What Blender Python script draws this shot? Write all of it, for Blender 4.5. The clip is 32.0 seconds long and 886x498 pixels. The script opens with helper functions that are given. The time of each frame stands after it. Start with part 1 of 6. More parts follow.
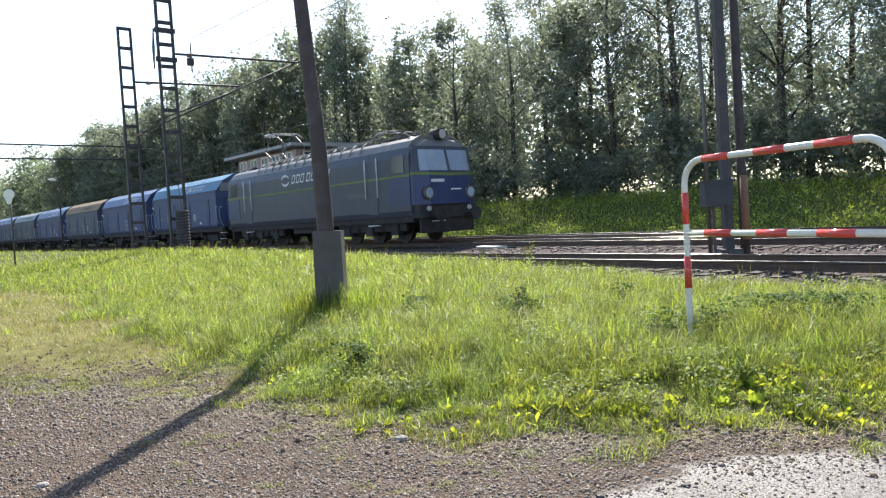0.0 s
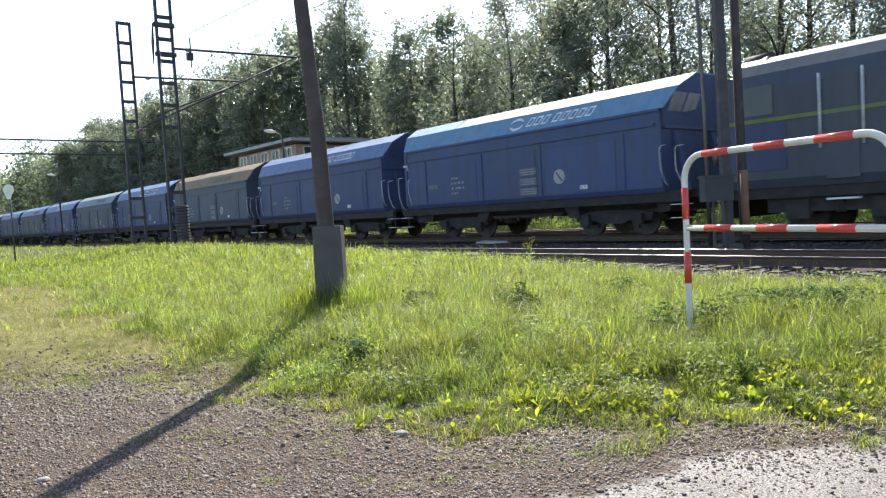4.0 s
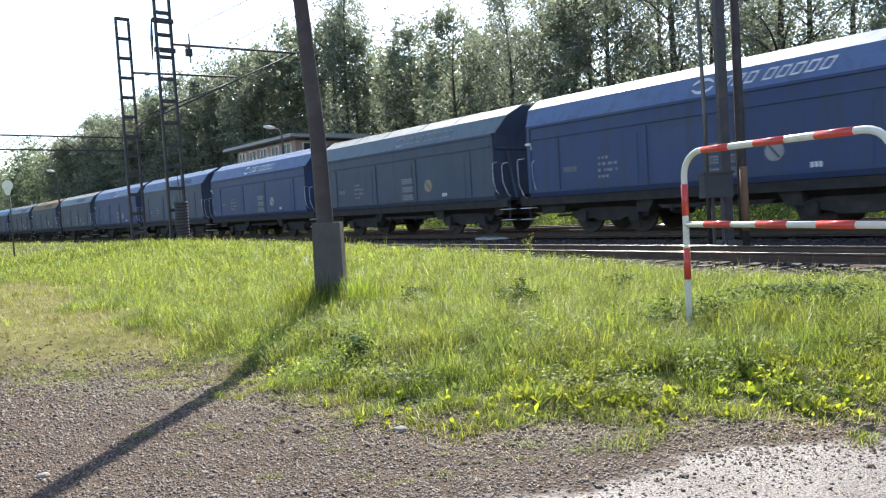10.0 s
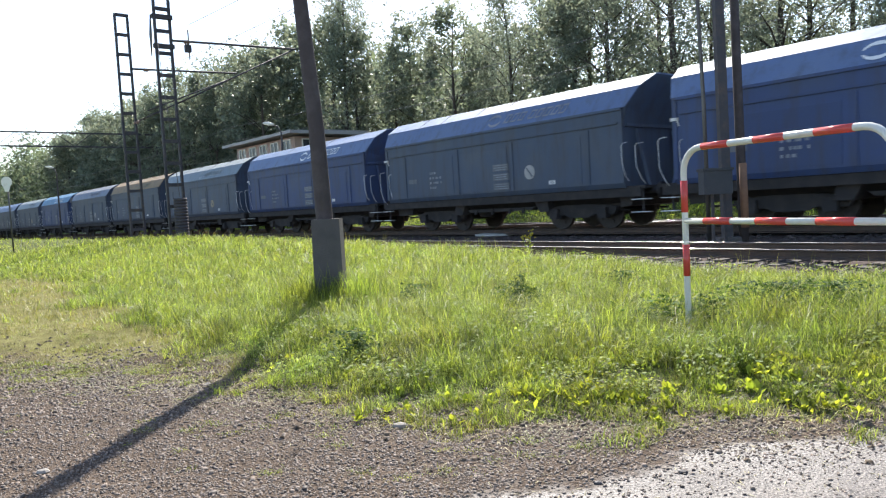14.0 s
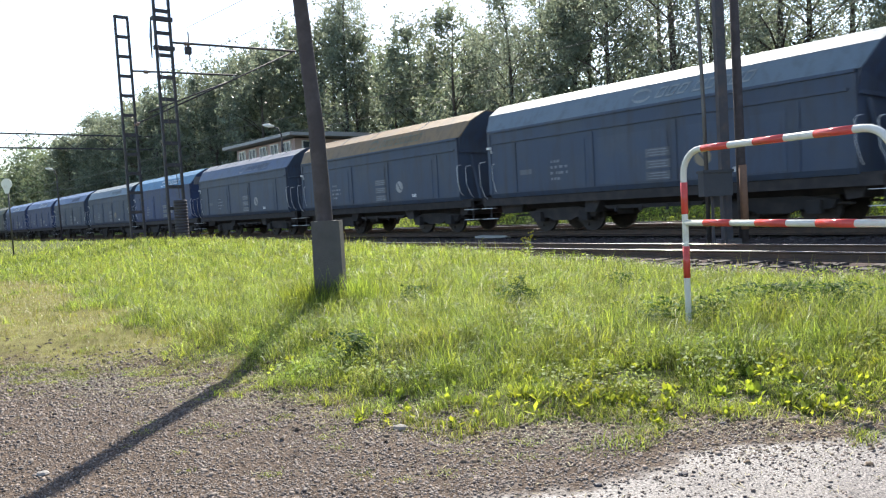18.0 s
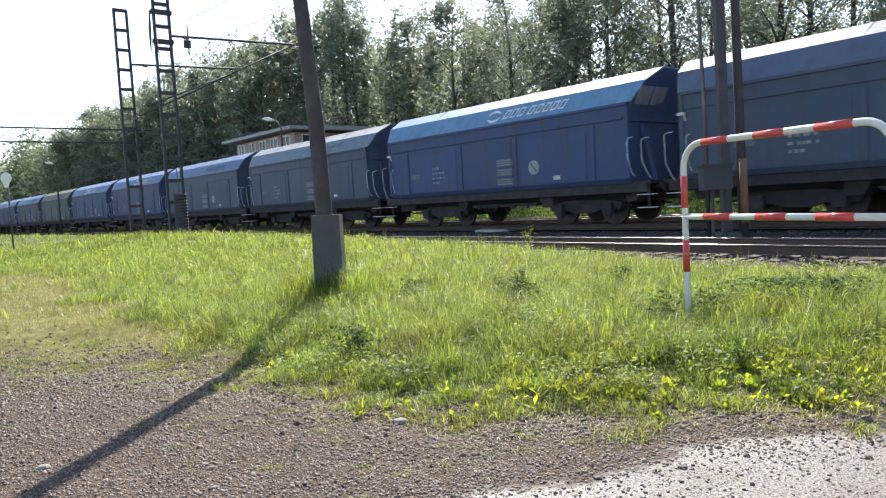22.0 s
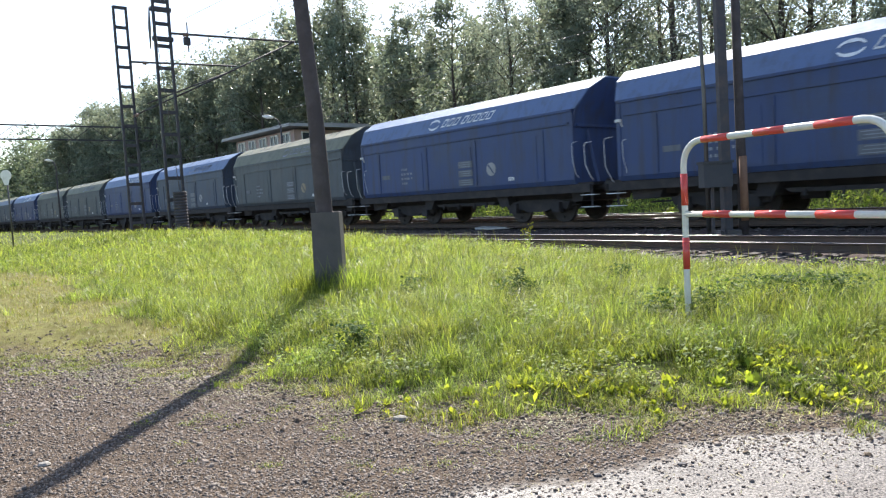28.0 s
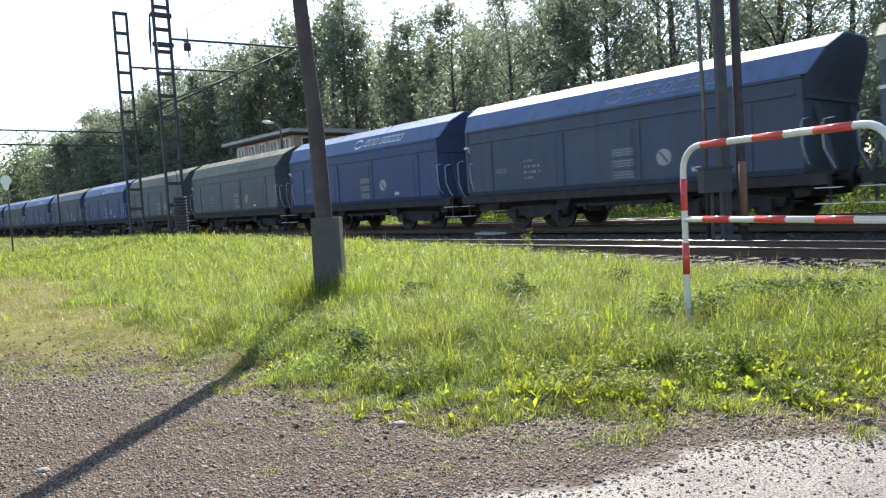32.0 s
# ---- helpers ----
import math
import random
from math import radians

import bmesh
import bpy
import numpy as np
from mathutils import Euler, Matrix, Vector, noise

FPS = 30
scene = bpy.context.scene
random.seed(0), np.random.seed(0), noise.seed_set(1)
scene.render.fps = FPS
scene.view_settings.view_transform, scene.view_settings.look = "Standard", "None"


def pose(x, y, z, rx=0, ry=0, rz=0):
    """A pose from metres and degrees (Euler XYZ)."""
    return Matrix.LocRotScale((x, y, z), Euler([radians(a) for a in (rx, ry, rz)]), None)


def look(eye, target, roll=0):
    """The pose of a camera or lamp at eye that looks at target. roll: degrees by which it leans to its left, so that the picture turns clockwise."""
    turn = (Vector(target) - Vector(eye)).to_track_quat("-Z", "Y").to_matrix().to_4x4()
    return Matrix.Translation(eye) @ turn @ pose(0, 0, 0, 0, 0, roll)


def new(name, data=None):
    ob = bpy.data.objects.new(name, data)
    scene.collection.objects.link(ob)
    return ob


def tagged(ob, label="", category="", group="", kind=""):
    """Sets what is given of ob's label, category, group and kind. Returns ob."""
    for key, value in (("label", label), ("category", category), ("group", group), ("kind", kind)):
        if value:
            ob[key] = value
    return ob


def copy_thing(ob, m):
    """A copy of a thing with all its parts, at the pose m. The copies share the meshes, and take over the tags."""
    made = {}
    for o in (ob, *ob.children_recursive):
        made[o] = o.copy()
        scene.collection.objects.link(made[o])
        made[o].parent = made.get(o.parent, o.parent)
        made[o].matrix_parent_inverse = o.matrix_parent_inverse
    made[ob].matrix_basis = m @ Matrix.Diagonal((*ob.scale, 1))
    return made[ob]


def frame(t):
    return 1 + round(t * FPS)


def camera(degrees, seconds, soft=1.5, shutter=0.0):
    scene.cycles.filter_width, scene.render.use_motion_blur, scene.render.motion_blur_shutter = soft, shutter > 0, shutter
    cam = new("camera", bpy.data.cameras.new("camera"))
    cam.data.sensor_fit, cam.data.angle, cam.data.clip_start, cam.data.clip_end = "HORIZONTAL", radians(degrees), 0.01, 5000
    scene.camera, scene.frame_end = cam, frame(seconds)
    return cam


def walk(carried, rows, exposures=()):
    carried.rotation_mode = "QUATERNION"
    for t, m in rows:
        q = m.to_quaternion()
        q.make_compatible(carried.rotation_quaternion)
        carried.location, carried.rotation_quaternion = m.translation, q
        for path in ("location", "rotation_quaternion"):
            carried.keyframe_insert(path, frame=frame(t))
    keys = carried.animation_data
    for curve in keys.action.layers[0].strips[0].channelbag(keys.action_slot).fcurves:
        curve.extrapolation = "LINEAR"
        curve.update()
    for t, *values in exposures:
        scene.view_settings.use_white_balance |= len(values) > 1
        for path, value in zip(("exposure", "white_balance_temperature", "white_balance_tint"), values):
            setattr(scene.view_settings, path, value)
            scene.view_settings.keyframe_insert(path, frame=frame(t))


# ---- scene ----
cam = camera(64.2, 32.0, soft=1.2, shutter=0.25)
EYE = (0.0, 0.0, 0.895)


def aim(pitch, yaw, roll):
    return pose(*EYE, 90 + pitch, 0, yaw) @ pose(0, 0, 0, 0, 0, roll)


# seconds, pitch, yaw, roll: a hand-held camera that slowly tips down
PATH = [
    (0.0, -2.474, -0.005, -3.229),
    (0.5, -2.549, -0.002, -3.234),
    (1.0, -2.694, 0.005, -3.234),
    (1.5, -2.776, 0.009, -3.234),
    (2.0, -2.848, 0.012, -3.234),
    (2.5, -2.828, 0.01, -3.234),
    (3.0, -2.897, 0.014, -3.237),
    (3.5, -2.885, 0.012, -3.237),
    (5.5, -2.828, 0.006, -3.235),
    (6.0, -2.858, 0.009, -3.233),
    (6.5, -2.892, 0.009, -3.231),
    (7.0, -2.844, 0.004, -3.228),
    (7.5, -2.691, -0.007, -3.225),
    (8.0, -2.785, -0.006, -3.221),
    (8.5, -2.912, -0.005, -3.217),
    (9.0, -3.144, -0.003, -3.215),
    (9.5, -3.158, -0.011, -3.21),
    (10.0, -3.175, -0.019, -3.209),
    (10.5, -3.235, -0.026, -3.206),
    (11.0, -3.285, -0.033, -3.204),
    (11.5, -3.214, -0.045, -3.2),
    (12.0, -3.177, -0.053, -3.198),
    (12.5, -3.307, -0.051, -3.198),
    (13.0, -3.378, -0.051, -3.198),
    (13.5, -3.444, -0.051, -3.2),
    (14.0, -3.456, -0.051, -3.194),
    (14.5, -3.401, -0.055, -3.191),
    (16.5, -3.473, -0.047, -3.191),
    (17.0, -3.478, -0.048, -3.191),
    (17.5, -3.447, -0.052, -3.192),
    (18.0, -3.308, -0.06, -3.195),
    (18.5, -3.296, -0.062, -3.194),
    (19.0, -3.45, -0.054, -3.197),
    (19.5, -3.534, -0.05, -3.202),
    (20.0, -3.586, -0.048, -3.205),
    (20.5, -3.427, -0.059, -3.209),
    (21.0, -3.464, -0.057, -3.211),
    (21.5, -3.592, -0.051, -3.213),
    (22.0, -3.802, -0.041, -3.214),
    (22.5, -3.825, -0.041, -3.217),
    (23.0, -3.802, -0.043, -3.217),
    (23.5, -3.694, -0.05, -3.217),
    (24.0, -3.739, -0.045, -3.22),
    (24.5, -3.952, -0.032, -3.22),
    (25.0, -3.949, -0.032, -3.22),
    (25.5, -3.85, -0.036, -3.223),
    (27.5, -4.019, -0.032, -3.225),
    (28.0, -4.008, -0.033, -3.223),
    (28.5, -3.975, -0.036, -3.223),
    (29.0, -3.834, -0.047, -3.225),
    (29.5, -3.732, -0.057, -3.225),
    (30.0, -3.659, -0.064, -3.225),
    (30.5, -3.674, -0.064, -3.225),
    (31.0, -3.723, -0.063, -3.224),
    (31.5, -3.694, -0.067, -3.223),
    (32.0, -3.586, -0.076, -3.225),
]
walk(cam, [(t, aim(p, y, r)) for t, p, y, r in PATH], exposures=[(0, 1.1), (32, 1.1)])

# ---- light ----
SUN_AZ, SUN_EL = radians(4.2), radians(43.5)
world = bpy.data.worlds.new("sky")
scene.world = world
world.use_nodes = True
wn, wl = world.node_tree.nodes, world.node_tree.links
sky = wn.new("ShaderNodeTexSky")
sky.sky_type, sky.sun_disc = "NISHITA", False
sky.sun_elevation, sky.sun_rotation = SUN_EL, SUN_AZ
sky.air_density, sky.dust_density, sky.ozone_density = 1.0, 0.9, 1.2
wl.new(sky.outputs[0], wn["Background"].inputs[0])
wn["Background"].inputs[1].default_value = 0.13
sun_data = bpy.data.lights.new("sun", "SUN")
sun_data.energy, sun_data.angle, sun_data.color = 5.0, radians(0.55), (1.0, 0.95, 0.86)
sun = new("sun", sun_data)
sun_dir = Vector((math.sin(SUN_AZ) * math.cos(SUN_EL), math.cos(SUN_AZ) * math.cos(SUN_EL), math.sin(SUN_EL)))
sun.matrix_world = look(sun_dir * 50, (0, 0, 0))


# ---- materials ----
def tree_of(name):
    m = bpy.data.materials.new(name)
    m.use_nodes = True
    nt = m.node_tree
    return m, nt, nt.nodes["Principled BSDF"], nt.nodes["Material Output"]


def add(nt, kind, **props):
    n = nt.nodes.new(kind)
    for k, v in props.items():
        n.inputs[k].default_value = v
    return n


def mixed(nt, fac, a, b, blend="MIX"):
    n = nt.nodes.new("ShaderNodeMix")
    n.data_type, n.blend_type = "RGBA", blend
    for slot, val in ((0, fac), (6, a), (7, b)):
        if isinstance(val, bpy.types.NodeSocket):
            nt.links.new(val, n.inputs[slot])
        else:
            n.inputs[slot].default_value = val if slot == 0 else (*val, 1)
    return n.outputs[2]


def ranged(nt, sock, lo, hi, a=0.0, b=1.0):
    n = add(nt, "ShaderNodeMapRange")
    nt.links.new(sock, n.inputs[0])
    for i, v in enumerate((lo, hi, a, b)):
        n.inputs[1 + i].default_value = v
    return n.outputs[0]


def noise_of(nt, scale, detail=4.0, coord=None, rough=0.6):
    n = add(nt, "ShaderNodeTexNoise", Scale=scale, Detail=detail, Roughness=rough)
    if coord is None:
        coord = nt.nodes.new("ShaderNodeTexCoord").outputs["Object"]
    nt.links.new(coord, n.inputs["Vector"])
    return n.outputs["Fac"]


def surface(name, base, worn, rough=0.7, metal=0.0, coarse=1.2, fine=40.0, wear=(0.45, 0.75), bump=0.15, grime=None, spread=0.12):
    """Two-scale surface: base colour, patches of wear, fine grain in colour, gloss and relief."""
    m, nt, b, _ = tree_of(name)
    big, small = noise_of(nt, coarse), noise_of(nt, fine, 3.0)
    col = mixed(nt, ranged(nt, big, *wear), base, worn)
    info = nt.nodes.new("ShaderNodeObjectInfo").outputs["Random"]
    tone = ranged(nt, small, 0.2, 0.8, 1 - spread, 1 + spread)
    tint = nt.nodes.new("ShaderNodeCombineColor")
    for i in range(3):
        nt.links.new(tone, tint.inputs[i])
    col = mixed(nt, 1.0, col, tint.outputs[0], "MULTIPLY")
    each = ranged(nt, info, 0, 1, 1 - spread, 1 + spread)
    tint2 = nt.nodes.new("ShaderNodeCombineColor")
    for i in range(3):
        nt.links.new(each, tint2.inputs[i])
    col = mixed(nt, 1.0, col, tint2.outputs[0], "MULTIPLY")
    if grime:
        streak = nt.nodes.new("ShaderNodeMapping")
        streak.inputs["Scale"].default_value = (2.2, 2.2, 0.25)
        nt.links.new(nt.nodes.new("ShaderNodeTexCoord").outputs["Object"], streak.inputs[0])
        col = mixed(nt, ranged(nt, noise_of(nt, 2.0, 5.0, streak.outputs[0]), 0.48, 0.78, 0, 0.75), col, grime)
    nt.links.new(col, b.inputs["Base Color"])
    nt.links.new(ranged(nt, small, 0.2, 0.8, max(0.03, rough - 0.1), min(1, rough + 0.1)), b.inputs["Roughness"])
    b.inputs["Metallic"].default_value = metal
    if bump:
        bp = add(nt, "ShaderNodeBump", Strength=bump, Distance=0.02)
        nt.links.new(small, bp.inputs["Height"])
        nt.links.new(bp.outputs[0], b.inputs["Normal"])
    return m


def leafy(name, dark, light, glow, translucent=0.5, rough=0.45, clump=0.8, deep=0.62):
    """Leaves and blades: each island its own tone, and light passes through."""
    m, nt, b, out = tree_of(name)
    rnd = nt.nodes.new("ShaderNodeNewGeometry").outputs["Random Per Island"]
    col = mixed(nt, rnd, dark, light)
    patch = ranged(nt, noise_of(nt, clump, 4.0), 0.3, 0.7, deep, 1.3)
    cool = ranged(nt, noise_of(nt, 1.7, 2.0), 0.38, 0.66)
    tint = nt.nodes.new("ShaderNodeCombineColor")
    for i in range(3):
        nt.links.new(patch, tint.inputs[i])
    col = mixed(nt, 1.0, col, tint.outputs[0], "MULTIPLY")
    col = mixed(nt, cool, col, mixed(nt, 1.0, col, (0.84, 0.98, 1.10), "MULTIPLY"))
    nt.links.new(col, b.inputs["Base Color"])
    b.inputs["Roughness"].default_value = rough
    b.inputs["Specular IOR Level"].default_value = 0.35
    tr = nt.nodes.new("ShaderNodeBsdfTranslucent")
    nt.links.new(mixed(nt, 1.0, col, glow, "MULTIPLY"), tr.inputs[0])
    mx = add(nt, "ShaderNodeMixShader", Fac=translucent)
    nt.links.new(b.outputs[0], mx.inputs[1])
    nt.links.new(tr.outputs[0], mx.inputs[2])
    nt.links.new(mx.outputs[0], out.inputs[0])
    return m


def pebbly(name, base, worn, rough=0.75, coarse=8, spread=0.3):
    """Loose stones, each of its own tone."""
    m, nt, b, _ = tree_of(name)
    rnd = nt.nodes.new("ShaderNodeNewGeometry").outputs["Random Per Island"]
    col = mixed(nt, rnd, base, worn)
    b.inputs["Specular IOR Level"].default_value = 0.4
    grain = noise_of(nt, 120.0, 2.0)
    col = mixed(nt, ranged(nt, grain, 0.3, 0.7, 0.0, spread), col, (0.05, 0.04, 0.035))
    nt.links.new(col, b.inputs["Base Color"])
    nt.links.new(ranged(nt, rnd, 0, 1, rough - 0.2, rough + 0.15), b.inputs["Roughness"])
    return m


def ground_material():
    """Soil under grass, worn dry lawn, gravel, wet asphalt and dark ballast, blended by the zones of the sheet."""
    m, nt, b, _ = tree_of("ground")
    zone = nt.nodes.new("ShaderNodeAttribute")
    zone.attribute_name = "zone"
    sep = nt.nodes.new("ShaderNodeSeparateColor")
    nt.links.new(zone.outputs["Color"], sep.inputs[0])
    big, mid, grit = noise_of(nt, 0.7), noise_of(nt, 9.0), noise_of(nt, 90.0, 2.0)
    cells = add(nt, "ShaderNodeTexVoronoi", Scale=95.0)
    nt.links.new(nt.nodes.new("ShaderNodeTexCoord").outputs["Object"], cells.inputs["Vector"])
    soil = mixed(nt, ranged(nt, mid, 0.35, 0.65), (0.05, 0.058, 0.02), (0.13, 0.145, 0.045))
    dry = mixed(nt, ranged(nt, mid, 0.35, 0.65), (0.13, 0.115, 0.042), (0.21, 0.195, 0.07))
    stones = mixed(nt, ranged(nt, cells.outputs["Color"], 0.1, 0.9), (0.03, 0.021, 0.016), (0.155, 0.117, 0.09))
    stones = mixed(nt, ranged(nt, big, 0.55, 0.85, 0.0, 0.7), stones, mixed(nt, ranged(nt, mid, 0.3, 0.7), (0.05, 0.037, 0.028), (0.11, 0.084, 0.063)))
    tar = mixed(nt, ranged(nt, grit, 0.35, 0.65), (0.05, 0.046, 0.044), (0.26, 0.23, 0.215))
    bed = mixed(nt, ranged(nt, mid, 0.35, 0.65), (0.045, 0.034, 0.032), (0.12, 0.092, 0.085))
    ragged = nt.nodes.new("ShaderNodeMath")
    ragged.operation = "MULTIPLY_ADD"
    nt.links.new(mid, ragged.inputs[0])
    ragged.inputs[1].default_value = 0.8
    ragged.inputs[2].default_value = -0.4

    def edge(ch):
        s = nt.nodes.new("ShaderNodeMath")
        s.operation = "ADD"
        nt.links.new(sep.outputs[ch], s.inputs[0])
        nt.links.new(ragged.outputs[0], s.inputs[1])
        return ranged(nt, s.outputs[0], 0.35, 0.65)

    alpha = nt.nodes.new("ShaderNodeMath")
    alpha.operation = "ADD"
    nt.links.new(zone.outputs["Alpha"], alpha.inputs[0])
    nt.links.new(ragged.outputs[0], alpha.inputs[1])
    f_dry, f_gravel, f_tar = edge(0), edge(1), edge(2)
    dirt = mixed(nt, ranged(nt, grit, 0.3, 0.7), (0.05, 0.036, 0.026), (0.15, 0.11, 0.075))
    f_dirt = ranged(nt, sep.outputs[1], 0.03, 0.35)
    f_bed = ranged(nt, alpha.outputs[0], 0.35, 0.65)
    col = mixed(nt, f_dry, soil, dry)
    col = mixed(nt, f_dirt, col, dirt)
    col = mixed(nt, f_gravel, col, stones)
    col = mixed(nt, f_tar, col, tar)
    col = mixed(nt, f_bed, col, bed)
    nt.links.new(col, b.inputs["Base Color"])
    wet = nt.nodes.new("ShaderNodeMath")
    wet.operation = "MULTIPLY"
    nt.links.new(f_tar, wet.inputs[0])
    nt.links.new(ranged(nt, big, 0.3, 0.6, 0.4, 1.0), wet.inputs[1])
    nt.links.new(ranged(nt, wet.outputs[0], 0, 1, 0.85, 0.36), b.inputs["Roughness"])
    nt.links.new(ranged(nt, wet.outputs[0], 0, 1, 0.06, 0.5), b.inputs["Specular IOR Level"])
    bp = add(nt, "ShaderNodeBump", Strength=0.9, Distance=0.010)
    h = mixed(nt, ranged(nt, f_tar, 0, 1, 0.5, 0.12), grit, cells.outputs["Distance"])
    nt.links.new(h, bp.inputs["Height"])
    nt.links.new(bp.outputs[0], b.inputs["Normal"])
    return m


M_GROUND = ground_material()
M_GRASS = leafy("grass", (0.054, 0.09, 0.02), (0.42, 0.465, 0.115), (1.52, 1.48, 0.74), 0.60, 0.46, 2.4, 0.40)
# leaf tone darkened to carry the shade of hollows in the sward
M_NETTLE = leafy("shaded_nettle_leaf", (0.036, 0.066, 0.018), (0.12, 0.18, 0.05), (1.3, 1.3, 0.6), 0.35, 0.85, 3.0)
M_DRYGRASS = leafy("dry_grass", (0.20, 0.18, 0.06), (0.42, 0.38, 0.14), (1.2, 1.15, 0.7), 0.35, 0.45, 2.2, 0.6)
M_WEED = leafy("weed_leaf", (0.16, 0.215, 0.04), (0.38, 0.42, 0.08), (1.6, 1.45, 0.6), 0.6, 0.5)
M_HERB = leafy("herb_leaf", (0.12, 0.185, 0.04), (0.38, 0.45, 0.11), (1.5, 1.4, 0.6), 0.55, 0.58, 2.5)
M_LEAF = leafy("tree_leaf", (0.13, 0.14, 0.105), (0.25, 0.265, 0.195), (1.6, 1.6, 1.45), 0.62, 0.32)
M_LEAF_DENSE = leafy("dense_leaf", (0.125, 0.14, 0.10), (0.25, 0.265, 0.185), (1.5, 1.5, 1.35), 0.55, 0.4, 0.35, 0.5)
M_LEAF_FAR = leafy("far_leaf", (0.13, 0.15, 0.10), (0.22, 0.25, 0.16), (1.5, 1.5, 1.2), 0.5, 0.5, 0.15, 0.5)
M_LITTER = leafy("litter", (0.13, 0.10, 0.055), (0.47, 0.40, 0.235), (1.0, 0.9, 0.7), 0.2, 0.7)
M_BARK = surface("bark", (0.07, 0.055, 0.045), (0.14, 0.12, 0.10), 0.9, coarse=3, fine=30, bump=0.6)
M_STONE = pebbly("gravel_stone", (0.045, 0.033, 0.027), (0.30, 0.24, 0.20), 0.75, coarse=8, spread=0.35)
M_RAIL = surface("rail_steel", (0.10, 0.07, 0.055), (0.16, 0.10, 0.07), 0.75, 0.3, coarse=4)
M_RAILTOP = surface("rail_head", (0.62, 0.61, 0.60), (0.5, 0.48, 0.46), 0.2, 1.0, coarse=4, bump=0.0, spread=0.05)
M_SLEEPER = surface("sleeper", (0.06, 0.05, 0.045), (0.10, 0.085, 0.075), 0.9, coarse=3, bump=0.4)
M_BALLAST = pebbly("ballast_stone", (0.035, 0.027, 0.025), (0.12, 0.092, 0.085), 0.8)
M_WOODPOLE = surface("pole_wood", (0.065, 0.05, 0.048), (0.11, 0.09, 0.085), 0.85, coarse=4, fine=60, bump=0.5, grime=(0.05, 0.04, 0.04))
M_CONCRETE = surface("concrete", (0.108, 0.095, 0.09), (0.078, 0.07, 0.067), 0.9, coarse=5, fine=70, bump=0.4, grime=(0.09, 0.085, 0.08))
M_MAST = surface("mast_steel", (0.065, 0.062, 0.068), (0.11, 0.085, 0.075), 0.7, 0.3, coarse=5)
M_RUST = surface("rusty_brown", (0.27, 0.145, 0.085), (0.20, 0.11, 0.07), 0.8, coarse=4)
M_WIRE = surface("wire", (0.12, 0.115, 0.11), (0.18, 0.17, 0.16), 0.5, 0.6, bump=0)
M_INSUL = surface("insulator", (0.22, 0.13, 0.09), (0.30, 0.2, 0.15), 0.3, bump=0)
M_WHITE = surface("barrier_white", (0.72, 0.70, 0.63), (0.58, 0.54, 0.46), 0.11, coarse=6, wear=(0.55, 0.85), bump=0.05, spread=0.04)
M_RED = surface("barrier_red", (0.62, 0.075, 0.06), (0.5, 0.08, 0.065), 0.14, coarse=6, bump=0.05, spread=0.05)
M_STEEL = surface("dark_underframe", (0.038, 0.035, 0.036), (0.07, 0.058, 0.054), 0.8, 0.2, coarse=3, spread=0.2)
M_WHEEL = surface("wheel_steel", (0.05, 0.043, 0.04), (0.08, 0.066, 0.06), 0.6, 0.5, coarse=5)
M_MARK = surface("marking_white", (0.75, 0.75, 0.75), (0.58, 0.58, 0.59), 0.6, coarse=5, bump=0)
M_GLASS = surface("cab_glass", (0.05, 0.06, 0.07), (0.07, 0.08, 0.09), 0.08, bump=0, spread=0.03)
# pale blue is the sky's reflection, put into the base colour
M_SCREEN = surface("sky_tinted_glass", (0.30, 0.36, 0.44), (0.42, 0.48, 0.54), 0.12, bump=0, spread=0.03)
M_WALL = surface("render_wall", (0.50, 0.36, 0.30), (0.40, 0.30, 0.26), 0.9, coarse=2)
M_ROOFEDGE = surface("roof_edge", (0.34, 0.325, 0.31), (0.26, 0.25, 0.24), 0.6, coarse=2)
M_CABINET = surface("cabinet_paint", (0.04, 0.043, 0.05), (0.06, 0.06, 0.064), 0.6, coarse=3)
M_CLOD = pebbly("soil_clod", (0.06, 0.042, 0.03), (0.20, 0.15, 0.105), 0.9)
M_PALESTONE = surface("pale_stone", (0.30, 0.27, 0.24), (0.22, 0.19, 0.17), 0.8, coarse=20)
M_SLAB = surface("pale_slab", (0.55, 0.53, 0.50), (0.42, 0.40, 0.38), 0.7, coarse=3)


